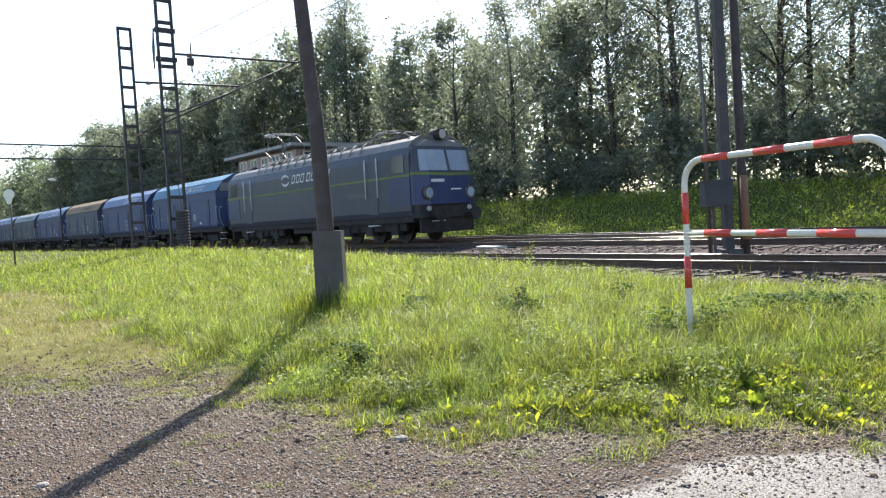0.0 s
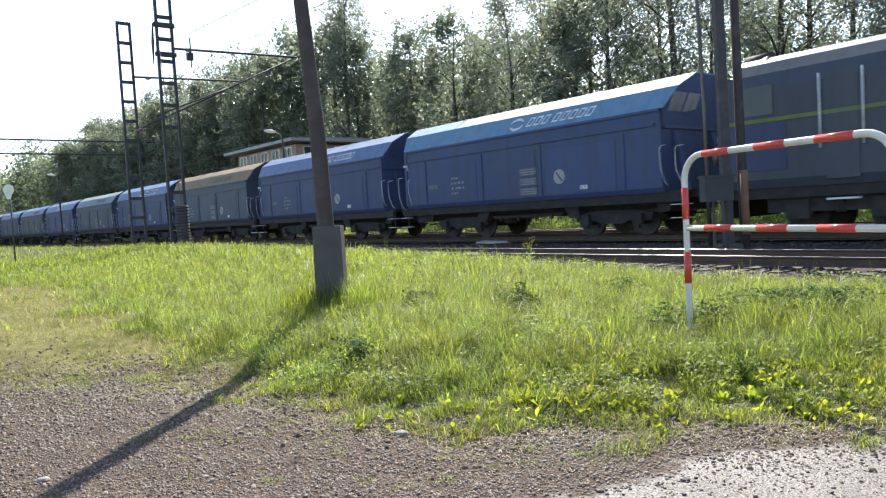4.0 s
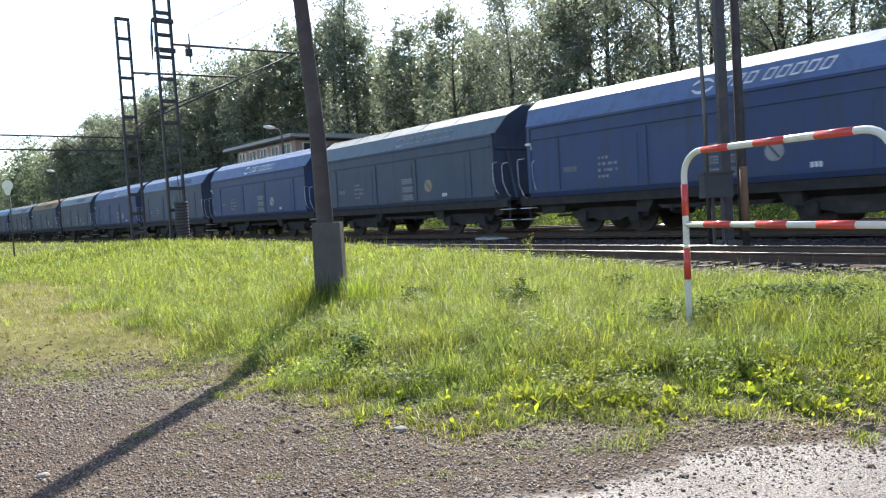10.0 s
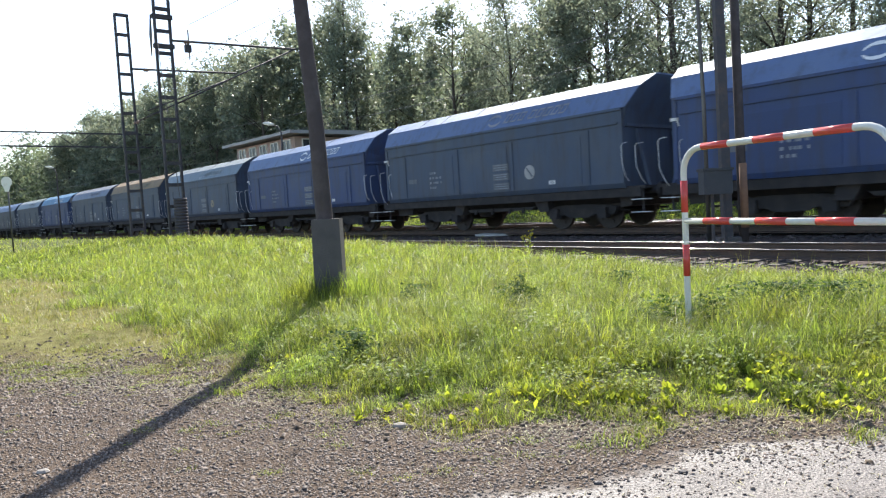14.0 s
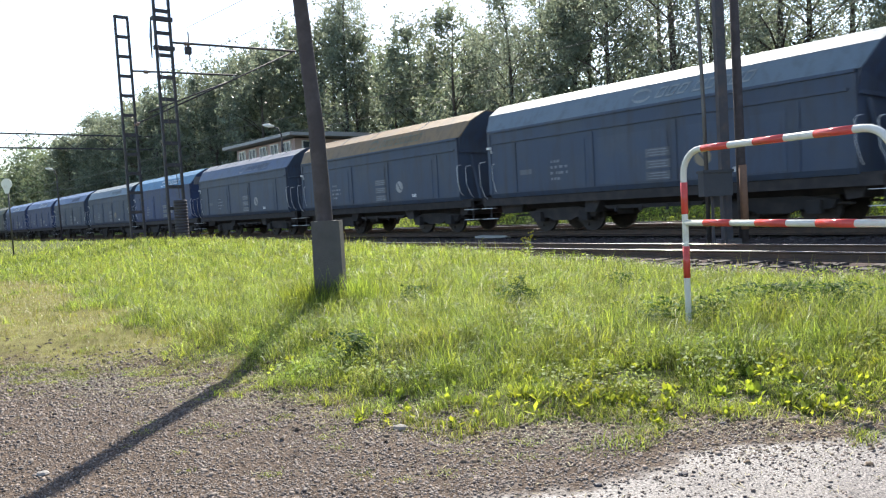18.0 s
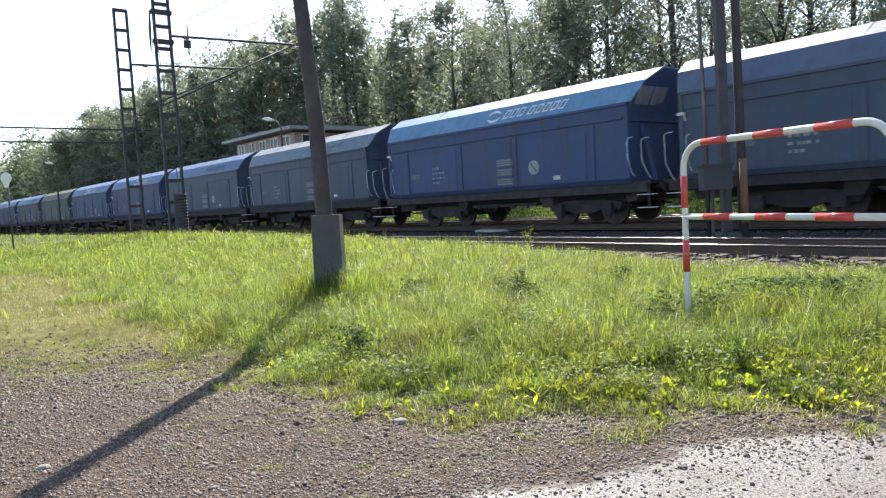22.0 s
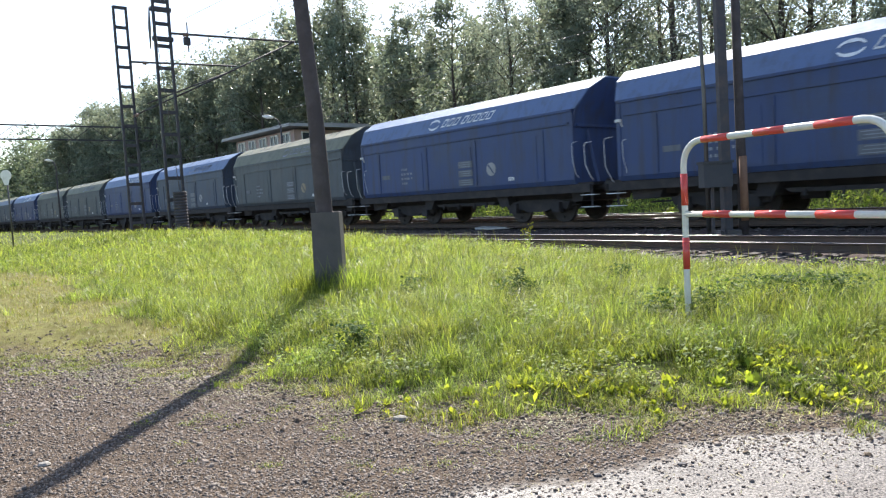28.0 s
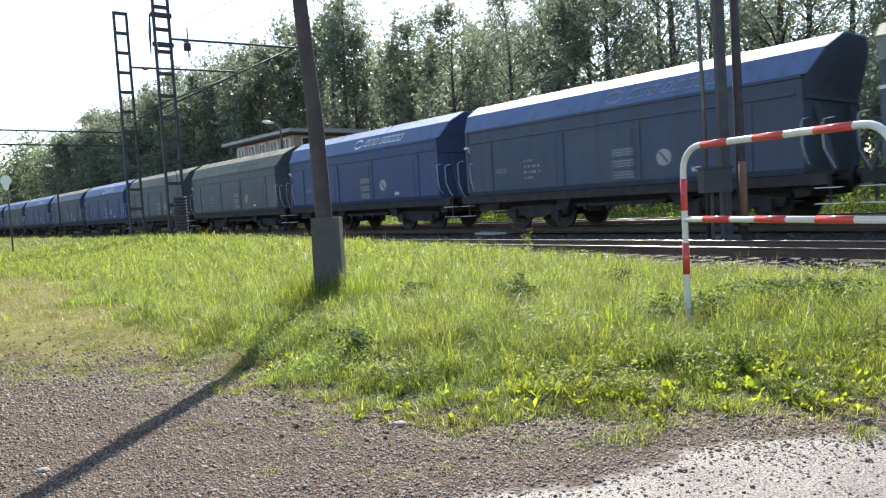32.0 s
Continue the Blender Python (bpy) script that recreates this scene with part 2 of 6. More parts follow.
# ---- mesh helpers ----
class Shape:
    """Collects points and faces for one mesh."""

    def __init__(self):
        self.v, self.f, self.smooth = [], [], set()

    def box(self, c, s, m=None, taper=1.0):
        n = len(self.v)
        for k in (-1, 1):
            for j in (-1, 1):
                for i in (-1, 1):
                    q = taper if k > 0 else 1.0
                    p = Vector((i * s[0] / 2 * q, j * s[1] / 2 * q, k * s[2] / 2))
                    p = (m @ p if m else p) + Vector(c)
                    self.v.append(tuple(p))
        self.f += [(n, n + 2, n + 3, n + 1), (n + 4, n + 5, n + 7, n + 6), (n, n + 1, n + 5, n + 4),
                   (n + 2, n + 6, n + 7, n + 3), (n, n + 4, n + 6, n + 2), (n + 1, n + 3, n + 7, n + 5)]
        return self

    def beam(self, a, b, w, h=None, up=(0, 0, 1)):
        """A square bar from a to b."""
        a, b = Vector(a), Vector(b)
        d = b - a
        q = d.to_track_quat("X", "Z").to_matrix()
        return self.box((a + b) / 2, (d.length, w, h or w), q)

    def rod(self, a, b, r0, r1=None, seg=8, caps=True):
        a, b = Vector(a), Vector(b)
        r1 = r0 if r1 is None else r1
        q = (b - a).to_track_quat("Z", "Y").to_matrix()
        n = len(self.v)
        for p, r in ((a, r0), (b, r1)):
            for i in range(seg):
                t = 2 * math.pi * i / seg
                self.v.append(tuple(p + q @ Vector((r * math.cos(t), r * math.sin(t), 0))))
        for i in range(seg):
            j = (i + 1) % seg
            self.smooth.add(len(self.f))
            self.f.append((n + i, n + j, n + seg + j, n + seg + i))
        if caps:
            self.f.append(tuple(range(n + seg - 1, n - 1, -1)))
            self.f.append(tuple(range(n + seg, n + 2 * seg)))
        return self

    def tube(self, pts, r, seg=10):
        """A bent pipe through the points."""
        pts = [Vector(p) for p in pts]
        n = len(self.v)
        q = None
        for k, p in enumerate(pts):
            d = (pts[min(k + 1, len(pts) - 1)] - pts[max(k - 1, 0)]).normalized()
            q = d.to_track_quat("Z", "Y").to_matrix() if q is None else (q @ Vector((0, 0, 1))).rotation_difference(d).to_matrix() @ q
            rr = r[k] if isinstance(r, (list, tuple)) else r
            for i in range(seg):
                t = 2 * math.pi * i / seg
                self.v.append(tuple(p + q @ Vector((rr * math.cos(t), rr * math.sin(t), 0))))
        for k in range(len(pts) - 1):
            for i in range(seg):
                j = (i + 1) % seg
                self.smooth.add(len(self.f))
                self.f.append((n + k * seg + i, n + k * seg + j, n + (k + 1) * seg + j, n + (k + 1) * seg + i))
        self.f.append(tuple(range(n + seg - 1, n - 1, -1)))
        e = n + (len(pts) - 1) * seg
        self.f.append(tuple(range(e, e + seg)))
        return self

    def extrude(self, outline, x0, x1, axis=0):
        """A closed outline of (a, b) pairs drawn out along an axis: along x the pairs are (y, z)."""
        n, k = len(self.v), len(outline)
        for x in (x0, x1):
            for a, b in outline:
                self.v.append((x, a, b) if axis == 0 else (a, x, b) if axis == 1 else (a, b, x))
        for i in range(k):
            j = (i + 1) % k
            self.f.append((n + i, n + j, n + k + j, n + k + i))
        self.f.append(tuple(range(n + k - 1, n - 1, -1)))
        self.f.append(tuple(range(n + k, n + 2 * k)))
        return self

    def disc(self, c, r, t, axis="y", seg=20):
        d = Vector({"x": (t / 2, 0, 0), "y": (0, t / 2, 0), "z": (0, 0, t / 2)}[axis])
        return self.rod(Vector(c) - d, Vector(c) + d, r, r, seg)

    def mesh(self, name, mat):
        me = bpy.data.meshes.new(name)
        me.from_pydata(self.v, [], self.f)
        me.materials.append(mat)
        if self.smooth:
            me.polygons.foreach_set("use_smooth", [i in self.smooth for i in range(len(self.f))])
        bm = bmesh.new()
        bm.from_mesh(me)
        bmesh.ops.recalc_face_normals(bm, faces=bm.faces)
        bm.to_mesh(me)
        bm.free()
        return me


def part(name, shape, mat, parent, label="", at=None):
    data = shape if isinstance(shape, bpy.types.Mesh) else shape.mesh(name, mat)
    ob = new(name, data)
    ob.parent = parent
    if at is not None:
        ob.matrix_basis = at
    if label:
        ob["label"] = label
    return ob


def thing(name, label, category, m=None, group="", kind=""):
    ob = tagged(new(name), label, category, group, kind)
    if m is not None:
        ob.matrix_basis = Matrix.Translation(m) if isinstance(m, Vector) else m
    return ob


def quick(name, v, f, mat, smooth=False):
    """A mesh from numpy arrays of points and of equal-sided faces."""
    me = bpy.data.meshes.new(name)
    k = f.shape[1]
    me.vertices.add(len(v))
    me.vertices.foreach_set("co", np.asarray(v, np.float32).ravel())
    me.loops.add(f.size)
    me.loops.foreach_set("vertex_index", f.ravel().astype(np.int32))
    me.polygons.add(len(f))
    me.polygons.foreach_set("loop_start", np.arange(0, f.size, k, dtype=np.int32))
    if smooth:
        me.polygons.foreach_set("use_smooth", np.ones(len(f), bool))
    me.materials.append(mat)
    me.update(calc_edges=True)
    return me


# ---- plan ----
# Tracks run on a wide arc; s counts along it from the place abreast of the camera, away from the train's goal.
TH, ARC, MID = radians(38.77), 2285.45, 17.23
NX, NY = math.cos(TH), math.sin(TH)
CX, CY = (MID - ARC) * NX, (MID - ARC) * NY


def on_track(s, off=0.0, z=0.0):
    a = TH + s / ARC
    return Vector((CX + (ARC + off) * math.cos(a), CY + (ARC + off) * math.sin(a), z))


def track_pose(s, off=0.0, z=0.0):
    """x points the way the train goes, y away from the camera."""
    a = TH + s / ARC
    return Matrix.Translation(on_track(s, off, z)) @ Matrix.Rotation(a - math.pi / 2, 4, "Z")


def offset_of(x, y):
    return np.hypot(x - CX, y - CY) - ARC


EDGE_X = [-40.0, -8.0, -3.3, -2.7, -1.5, -0.7, 0.16, 0.82, 2.0, 6.0, 40.0]
EDGE_Y = [14.0, 6.9, 5.15, 5.05, 4.5, 3.76, 3.28, 3.25, 3.13, 3.6, 9.0]
TAR_Y = [-20.0, -2.0, 1.0, 1.4, 1.9, 2.3, 2.64, 2.90, 3.06, 3.5, 8.8]


def verge(x):
    return np.interp(x, EDGE_X, EDGE_Y)


def step(v, a, b):
    t = np.clip((v - a) / (b - a), 0, 1)
    return t * t * (3 - 2 * t)


def rough_field(x, y, cell):
    return (np.sin(x / cell * 2.1 + 1.3 * np.sin(y / cell * 1.7)) + np.sin(y / cell * 2.7 + 1.1 * np.sin(x / cell * 1.3 + 2))) * 0.5


def height(x, y):
    """The ground: road, verge rising to the grass strip, track bed, bank."""
    o = offset_of(x, y)
    back = y - verge(x)
    strip = np.interp(x, [-14.0, -8.0, -2.3, 0.7, 3.5], [0.20, 0.22, 0.07, -0.06, -0.20])
    flat = -0.08 + (strip + 0.08) * step(o, -12.5, -8.6)
    z = -0.20 + (flat + 0.20) * step(back, 0.0, 1.7)
    z = z + 0.025 * rough_field(x, y, 0.7) * step(back, 0.1, 0.8) + 0.005 * rough_field(x, y, 0.19)
    z = z + (-0.36 - z) * step(o + 0.5 * step(x, 1.0, 3.5), -8.1, -6.9)
    z = z + 0.13 * step(o, -3.2, -1.9)
    z = z + 1.6 * step(o, 6.3, 11.0) + 1.2 * step(o, 14, 40)
    return z + 0.12 * rough_field(x, y, 3.1) * step(o, 7, 10)


# ---- ground ----
def build_ground():
    fine = np.radians(np.linspace(-42, 42, 220))
    rest = np.radians(np.linspace(42, 318, 70))[1:-1]
    ang = np.concatenate([fine, rest])
    rad = np.concatenate([[0.0005, 0.5], 1.2 * 1.013 ** np.arange(178), 12.1 * 1.031 ** np.arange(184)])
    a, r = np.meshgrid(ang, rad)
    x, y = r * np.sin(a) - 0.05, r * np.cos(a) - 0.3
    z = height(x, y)
    n, k = a.shape
    i = np.arange(n - 1)[:, None] * k
    j = np.arange(k)[None, :]
    jn = (j + 1) % k
    f = np.stack([i + j, i + jn, i + k + jn, i + k + j], -1).reshape(-1, 4)[:, ::-1]
    me = quick("ground", np.stack([x, y, z], -1).reshape(-1, 3), f, M_GROUND, True)
    o = offset_of(x, y)
    zone = np.zeros((n, k, 4), np.float32)
    zone[..., 0] = dryness(x, y)
    zone[..., 1] = 1 - step(y - verge(x) - 0.22 * rough_field(x, y, 0.31), -0.25, 0.45 + 0.35 * step(-x, 1.0, 2.0))
    zone[..., 2] = 1 - step(y - np.interp(x, EDGE_X, TAR_Y) - 0.12 * rough_field(x, y, 0.3), -0.3, 0.25)
    zone[..., 3] = step(o + 0.5 * step(x, 1.0, 3.5), -8.1, -7.5) * (1 - step(o, 6.3, 7.0))
    at = me.color_attributes.new("zone", "FLOAT_COLOR", "POINT")
    at.data.foreach_set("color", zone.ravel())
    return tagged(new("ground", me), "grass strip with gravel verge, wet asphalt and dark track bed", "ground", kind="structure")


def dryness(x, y):
    d = step(-(x + 0.62 * (y - 5.2) + 1.95 + 0.6 * rough_field(x, y, 0.9)), -0.6, 0.7)
    d = np.maximum(d, step(-x, 1.1, 1.7) * (1 - step(y - verge(x) + 0.3 * rough_field(x, y, 0.4), 0.35, 0.85)))
    return d * (1 - step(offset_of(x, y), -9.5, -8.2)) * step(y, 2, 4) * (1 - step(y - 0.5 * x, 15.0, 22.0))


build_ground()


# ---- tracks ----
RAIL_SECTION = [(-0.07, -0.16), (0.07, -0.16), (0.07, -0.145), (0.012, -0.12), (0.012, -0.04), (0.036, -0.03), (0.036, -0.004), (-0.036, -0.004), (-0.036, -0.03), (-0.012, -0.04), (-0.012, -0.12), (-0.07, -0.145)]


def build_track(name, off, z, s0, s1, label):
    tr = thing(name, label, "track", kind="structure")
    for side in (-0.75, 0.75):
        sh, hd = Shape(), Shape()
        n = int((s1 - s0) / 6)
        for k in range(n + 1):
            s = s0 + (s1 - s0) * k / n
            w = track_pose(s, off + side, z)
            base = len(sh.v)
            for a, b in RAIL_SECTION:
                sh.v.append(tuple(w @ Vector((0, a, b))))
            hb = len(hd.v)
            for a, b in ((-0.022, -0.006), (0.022, -0.006), (0.021, -0.003), (0.014, -0.0008), (0, 0), (-0.014, -0.0008), (-0.021, -0.003)):
                hd.v.append(tuple(w @ Vector((0, a, b))))
            if k:
                c = len(RAIL_SECTION)
                for i in range(c):
                    j = (i + 1) % c
                    sh.f.append((base - c + i, base - c + j, base + j, base + i))
                for i in range(7):
                    j = (i + 1) % 7
                    hd.smooth.add(len(hd.f))
                    hd.f.append((hb - 7 + i, hb - 7 + j, hb + j, hb + i))
        rail = part("rail", sh, M_RAIL, tr)
        part("rail_head", hd, M_RAILTOP, rail, "polished running surface")
    sl = Shape().extrude([(-0.13, -0.12), (0.13, -0.12), (0.10, 0.05), (-0.10, 0.05)], -1.25, 1.25, 1).mesh("sleeper", M_SLEEPER)
    for k in range(int((min(s1, 60) - max(s0, -14)) / 0.65)):
        part("sleeper", sl, None, tr, at=track_pose(max(s0, -14) + 0.65 * k, off, z - 0.262))
    return tr


build_track("track_near", -4.8, -0.125, -60, 320, "empty railway track with shiny worn rails in dark ballast")
build_track("track_middle", 0.0, 0.0, -60, 330, "railway track under the coal train, dark ballast")
build_track("track_far", 4.0, 0.0, -60, 320, "empty railway track beside the grassy bank")


def scatter_stones(name, pts, sizes, mat, label, category):
    """Many small angular stones in one mesh."""
    rng = np.random.default_rng(3)
    n = len(pts)
    base = np.array([(-1, -0.8, -0.5), (1, -0.8, -0.5), (1, 0.8, -0.5), (-1, 0.8, -0.5), (-0.75, -0.6, 0.45), (0.75, -0.6, 0.45), (0.75, 0.6, 0.45), (-0.75, 0.6, 0.45)])
    quad = np.array([(4, 5, 6, 7), (0, 1, 5, 4), (1, 2, 6, 5), (2, 3, 7, 6), (3, 0, 4, 7)])
    jit = base[None] * (1 + rng.uniform(-0.4, 0.4, (n, 8, 3)))
    t = rng.uniform(0, 2 * np.pi, n)
    c, s = np.cos(t)[:, None], np.sin(t)[:, None]
    v = np.stack([jit[..., 0] * c - jit[..., 1] * s, jit[..., 0] * s + jit[..., 1] * c, jit[..., 2] + 0.3 * jit[..., 0] * rng.normal(size=(n, 1))], -1)
    v = v * sizes[:, None, None] + pts[:, None, :]
    f = (quad[None] + 8 * np.arange(n)[:, None, None]).reshape(-1, 4)
    return tagged(new(name, quick(name, v.reshape(-1, 3), f, mat)), label, category, kind="stuff")


def build_stones():
    rng = np.random.default_rng(5)
    m = 92000
    r = 1.9 * (6.8 / 1.9) ** rng.uniform(size=m)
    a = np.radians(rng.uniform(-37, 37, m))
    x, y = r * np.sin(a), r * np.cos(a)
    edge = verge(x) + 0.25 * rough_field(x, y, 0.3)
    tar = np.interp(x, EDGE_X, TAR_Y) + 0.12 * rough_field(x, y, 0.25)
    keep = ((y < edge + 0.15) | ((y < edge + 0.75) & (rng.uniform(size=m) < 0.3))) & (rng.uniform(size=m) < np.where(y < tar, 0.07 + 0.6 * np.exp((y - tar) / 0.16), 0.9))
    x, y, r = x[keep], y[keep], r[keep]
    size = (0.0028 + 0.0055 * rng.uniform(size=len(x)) ** 3) * np.maximum(1, r / 3.6)
    big = rng.uniform(size=len(x)) < 0.003
    size = np.where(big, size + 0.008, size)
    scatter_stones("gravel", np.stack([x, y, height(x, y) + size * 0.25], -1), size, M_STONE, "grey crushed gravel on the road shoulder", "gravel")
    s = rng.uniform(-14, 60, 11000)
    o = np.concatenate([rng.uniform(-7.6, -1.0, 8000), rng.uniform(-1, 6.3, 3000)])
    p = np.array([on_track(a, b) for a, b in zip(s, o)])
    size = rng.uniform(0.025, 0.06, len(s))
    p[:, 2] = height(p[:, 0], p[:, 1]) + 0.01
    scatter_stones("ballast", p, size, M_BALLAST, "dark brown crushed stone ballast round the sleepers", "ballast")


build_stones()


# ---- grass ----
def blades(x, y, h, w, lean, rng):
    """Bent, tapering blades of five points each."""
    n = len(x)
    t = rng.uniform(0, 2 * np.pi, n)
    b = t + rng.normal(0, 0.6, n) + np.pi / 2
    side = np.stack([np.cos(t), np.sin(t), 0 * t], -1) * w[:, None] / 2
    bend = np.stack([np.cos(b), np.sin(b), 0 * b], -1) * (h * lean)[:, None]
    root = np.stack([x, y, height(x, y) - 0.01], -1)
    up = np.array([0, 0, 1.0]) * h[:, None]
    v = np.stack([root - side, root + side, root + up * 0.6 + bend * 0.35 + side * 0.7, root + up * 0.6 + bend * 0.35 - side * 0.7, root + up * (1 - 0.25 * lean[:, None]) + bend], 1)
    return v


def grass_object(name, v, mat, label):
    n = len(v)
    k = 5 * np.arange(n)[:, None]
    tri = (np.array([(0, 1, 2), (0, 2, 3), (3, 2, 4)])[None] + k[:, :, None]).reshape(-1, 3)
    return tagged(new(name, quick(name, v.reshape(-1, 3), tri, mat, False)), label, "grass", kind="stuff")


def strip_points(n, near, far, rng):
    """Random spots on the grass strip, as dense near as far in the view."""
    r = near * (far / near) ** rng.uniform(size=n)
    a = np.radians(rng.uniform(-38, 38, n))
    x, y = r * np.sin(a), r * np.cos(a)
    back = y - verge(x) - 0.3 * rough_field(x, y, 0.33) - 0.12 * rough_field(x, y, 0.12)
    keep = (back > 0.0) & (offset_of(x, y) < -7.5 - 0.55 * step(x, 1.0, 3.5) + 0.35 * rough_field(x, y, 0.8))
    return x[keep], y[keep], r[keep], back[keep]


HOLLOWS = [(-0.62, 5.0, 0.20), (0.72, 6.9, 0.24), (1.1, 3.98, 0.2), (3.0, 5.85, 0.30), (-0.1, 5.4, 0.12), (0.45, 4.5, 0.13), (-1.7, 5.9, 0.14), (2.2, 4.6, 0.15), (1.7, 5.9, 0.16)]


def hollow(x, y):
    """Trodden or shaded dips in the sward."""
    out = np.zeros_like(x)
    for cx, cy, r in HOLLOWS:
        d = np.hypot((x - cx) / 1.5, y - cy + 0.3 * r * np.sin(5 * (x - cx) / r))
        out = np.maximum(out, 1 - step(d, r * 0.35, r))
    return out


def build_grass():
    rng = np.random.default_rng(11)
    # low sward
    x, y, r, back = (np.concatenate(q) for q in zip(strip_points(440000, 3.0, 34.0, rng), strip_points(30000, 30.0, 75.0, rng)))
    dry = dryness(x, y)
    bare = step(rough_field(x + 1.7, y * 1.3, 0.55), 0.35, 0.85) * (1 - step(back, 0.3, 1.2)) * 0.8
    worn = step(back + 0.3 * rough_field(x, y, 0.23), 0.0, 0.6 + 0.5 * step(-x, 1.2, 2.4))
    keep = rng.uniform(size=len(x)) < (0.55 + 0.45 * worn) * (1 - 0.3 * dry) * (1 - 0.6 * bare) * (1 - 0.9 * hollow(x, y))
    x, y, r, back, dry = (q[keep] for q in (x, y, r, back, dry))
    n = len(x)
    o = offset_of(x, y)
    patch = 0.5 + 0.5 * rough_field(x + 3, y, 0.8)
    lump = 0.45 + 1.1 * step(rough_field(x + 0.7, y * 1.2, 0.16) + 0.5 * rough_field(x, y + 2, 0.37), -0.7, 0.8)
    h = (0.045 + 0.07 * step(back, 0.2, 1.6) + 0.06 * patch * step(back, 0.4, 1.5)) * rng.uniform(0.4, 1.5, n) * (1 - 0.68 * dry) * lump * (1 - 0.4 * step(x, 1.0, 3.5) * step(o, -9.8, -8.3))
    w = rng.uniform(0.0022, 0.005, n) * np.maximum(1, r / 6.5)
    v = blades(x, y, h, w, rng.uniform(0.2, 1.1, n) + 1.1 * (rng.uniform(size=n) < 0.28), rng)
    straw = rng.uniform(size=n) < 0.06 + 0.78 * dry + 0.28 * (1 - step(back, 0.1, 0.7))
    # tufts of longer blades that fan out from one root
    x, y, r, back = strip_points(6500, 3.2, 34.0, rng)
    dry = dryness(x, y)
    keep = (rng.uniform(size=len(x)) < 0.25 + 0.75 * step(back, 0.4, 1.8)) & (rng.uniform(size=len(x)) > dry * 0.97) & (hollow(x, y) < 0.4)
    x, y, r, back = (q[keep] for q in (x, y, r, back))
    ring = [(cx + 1.3 * q * math.cos(t), cy + 0.9 * q * abs(math.sin(t)) + 0.05) for cx, cy, q in HOLLOWS for t in np.arange(0, 6.28, 0.45)]
    x, y = np.append(x, [a for a, b in ring]), np.append(y, [b for a, b in ring])
    r, back = np.hypot(x, y), y - verge(x)
    k = 24
    size = np.repeat(rng.uniform(0.5, 1.15, len(x)) * (0.45 + 0.55 * step(back, 0.3, 1.9)), k)
    n = len(x) * k
    spread = 0.05 * size * np.maximum(1, np.repeat(r, k) / 9)
    tx, ty = np.repeat(x, k) + rng.normal(size=n) * spread, np.repeat(y, k) + rng.normal(size=n) * spread
    low = 1 - (0.3 + 0.3 * step(tx, 1.0, 3.5)) * step(offset_of(tx, ty), -9.8, -8.3)
    h = (0.15 + 0.12 * step(rough_field(tx, ty, 0.8), -0.2, 0.7)) * size * rng.uniform(0.4, 1.15, n) * low
    w = rng.uniform(0.0028, 0.0062, n) * np.maximum(1, np.repeat(r, k) / 7)
    v2 = blades(tx, ty, h, w, rng.uniform(0.25, 1.7, n), rng)
    # rank grass left standing round the concrete foot of the pole
    m = 1700
    ang, far = rng.uniform(0, 2 * np.pi, m), rng.uniform(0.19, 0.5, m)
    fx, fy = -1.16 + 1.25 * far * np.cos(ang), 7.30 + 0.75 * far * np.sin(ang)
    v3 = blades(fx, fy, rng.uniform(0.14, 0.5, m) * (1.25 - far), rng.uniform(0.004, 0.009, m), rng.uniform(0.15, 1.1, m), rng)
    grass_object("grass", np.concatenate([v[~straw], v2, v3]), M_GRASS, "fresh green unmown grass lit from behind")
    grass_object("dry_grass", v[straw], M_DRYGRASS, "yellowed short worn lawn grass")
    # short litter of dead stems over the gravel edge, and stray tufts in it
    m = 72000
    x = rng.uniform(-4.6, 2.6, m)
    d = rng.normal(0.15, 0.55, m)
    y = verge(x) + d
    keep = (np.abs(d - 0.12) < (0.4 + 0.4 * step(-x, 0.8, 1.8)) * rng.uniform(0.1, 1, m)) | (rng.uniform(size=m) < 0.10)
    x, y = x[keep], y[keep]
    n = len(x)
    lit = blades(x, y, rng.uniform(0.010, 0.028, n), rng.uniform(0.003, 0.008, n), rng.uniform(1.2, 3.5, n), rng)
    grass_object("litter", lit, M_LITTER, "dead brown stems and leaf litter along the gravel edge")
    # clods of bare soil between the stones and the sward
    m = 6000
    cx = rng.uniform(-4.6, 2.6, m)
    cd = rng.normal(0.2, 0.22 + 0.22 * step(-cx, 0.8, 2.0), m)
    cy = verge(cx) + cd
    cs = 0.004 + 0.012 * rng.uniform(size=m) ** 3
    scatter_stones("soil", np.stack([cx, cy, height(cx, cy) + cs * 0.2], -1), cs, M_CLOD, "loose brown soil along the edge of the grass", "soil")
    k = 70
    x = np.concatenate([rng.uniform(-4.4, 2.2, 90), rng.uniform(-4.2, -0.9, 130), rng.uniform(-3.6, 1.2, 90)])
    d = np.concatenate([rng.normal(0.12, 0.16, 90), rng.normal(0.3, 0.3, 130), -0.1 - 1.1 * rng.uniform(size=90) ** 1.4])
    y = verge(x) + d
    keep = y > np.interp(x, EDGE_X, TAR_Y) + 0.08
    x, y, d = x[keep], y[keep], d[keep]
    n = len(x) * k
    size = np.repeat(rng.uniform(0.4, 1.25, len(x)) * (0.55 + 0.45 * step(d, -0.2, 0.3)), k)
    tx, ty = np.repeat(x, k) + rng.normal(size=n) * 0.055 * size, np.repeat(y, k) + rng.normal(size=n) * 0.035 * size
    tf = blades(tx, ty, rng.uniform(0.015, 0.06, n) * size, rng.uniform(0.0025, 0.005, n), rng.uniform(0.5, 2.2, n), rng)
    pale = rng.uniform(size=n) < 0.3
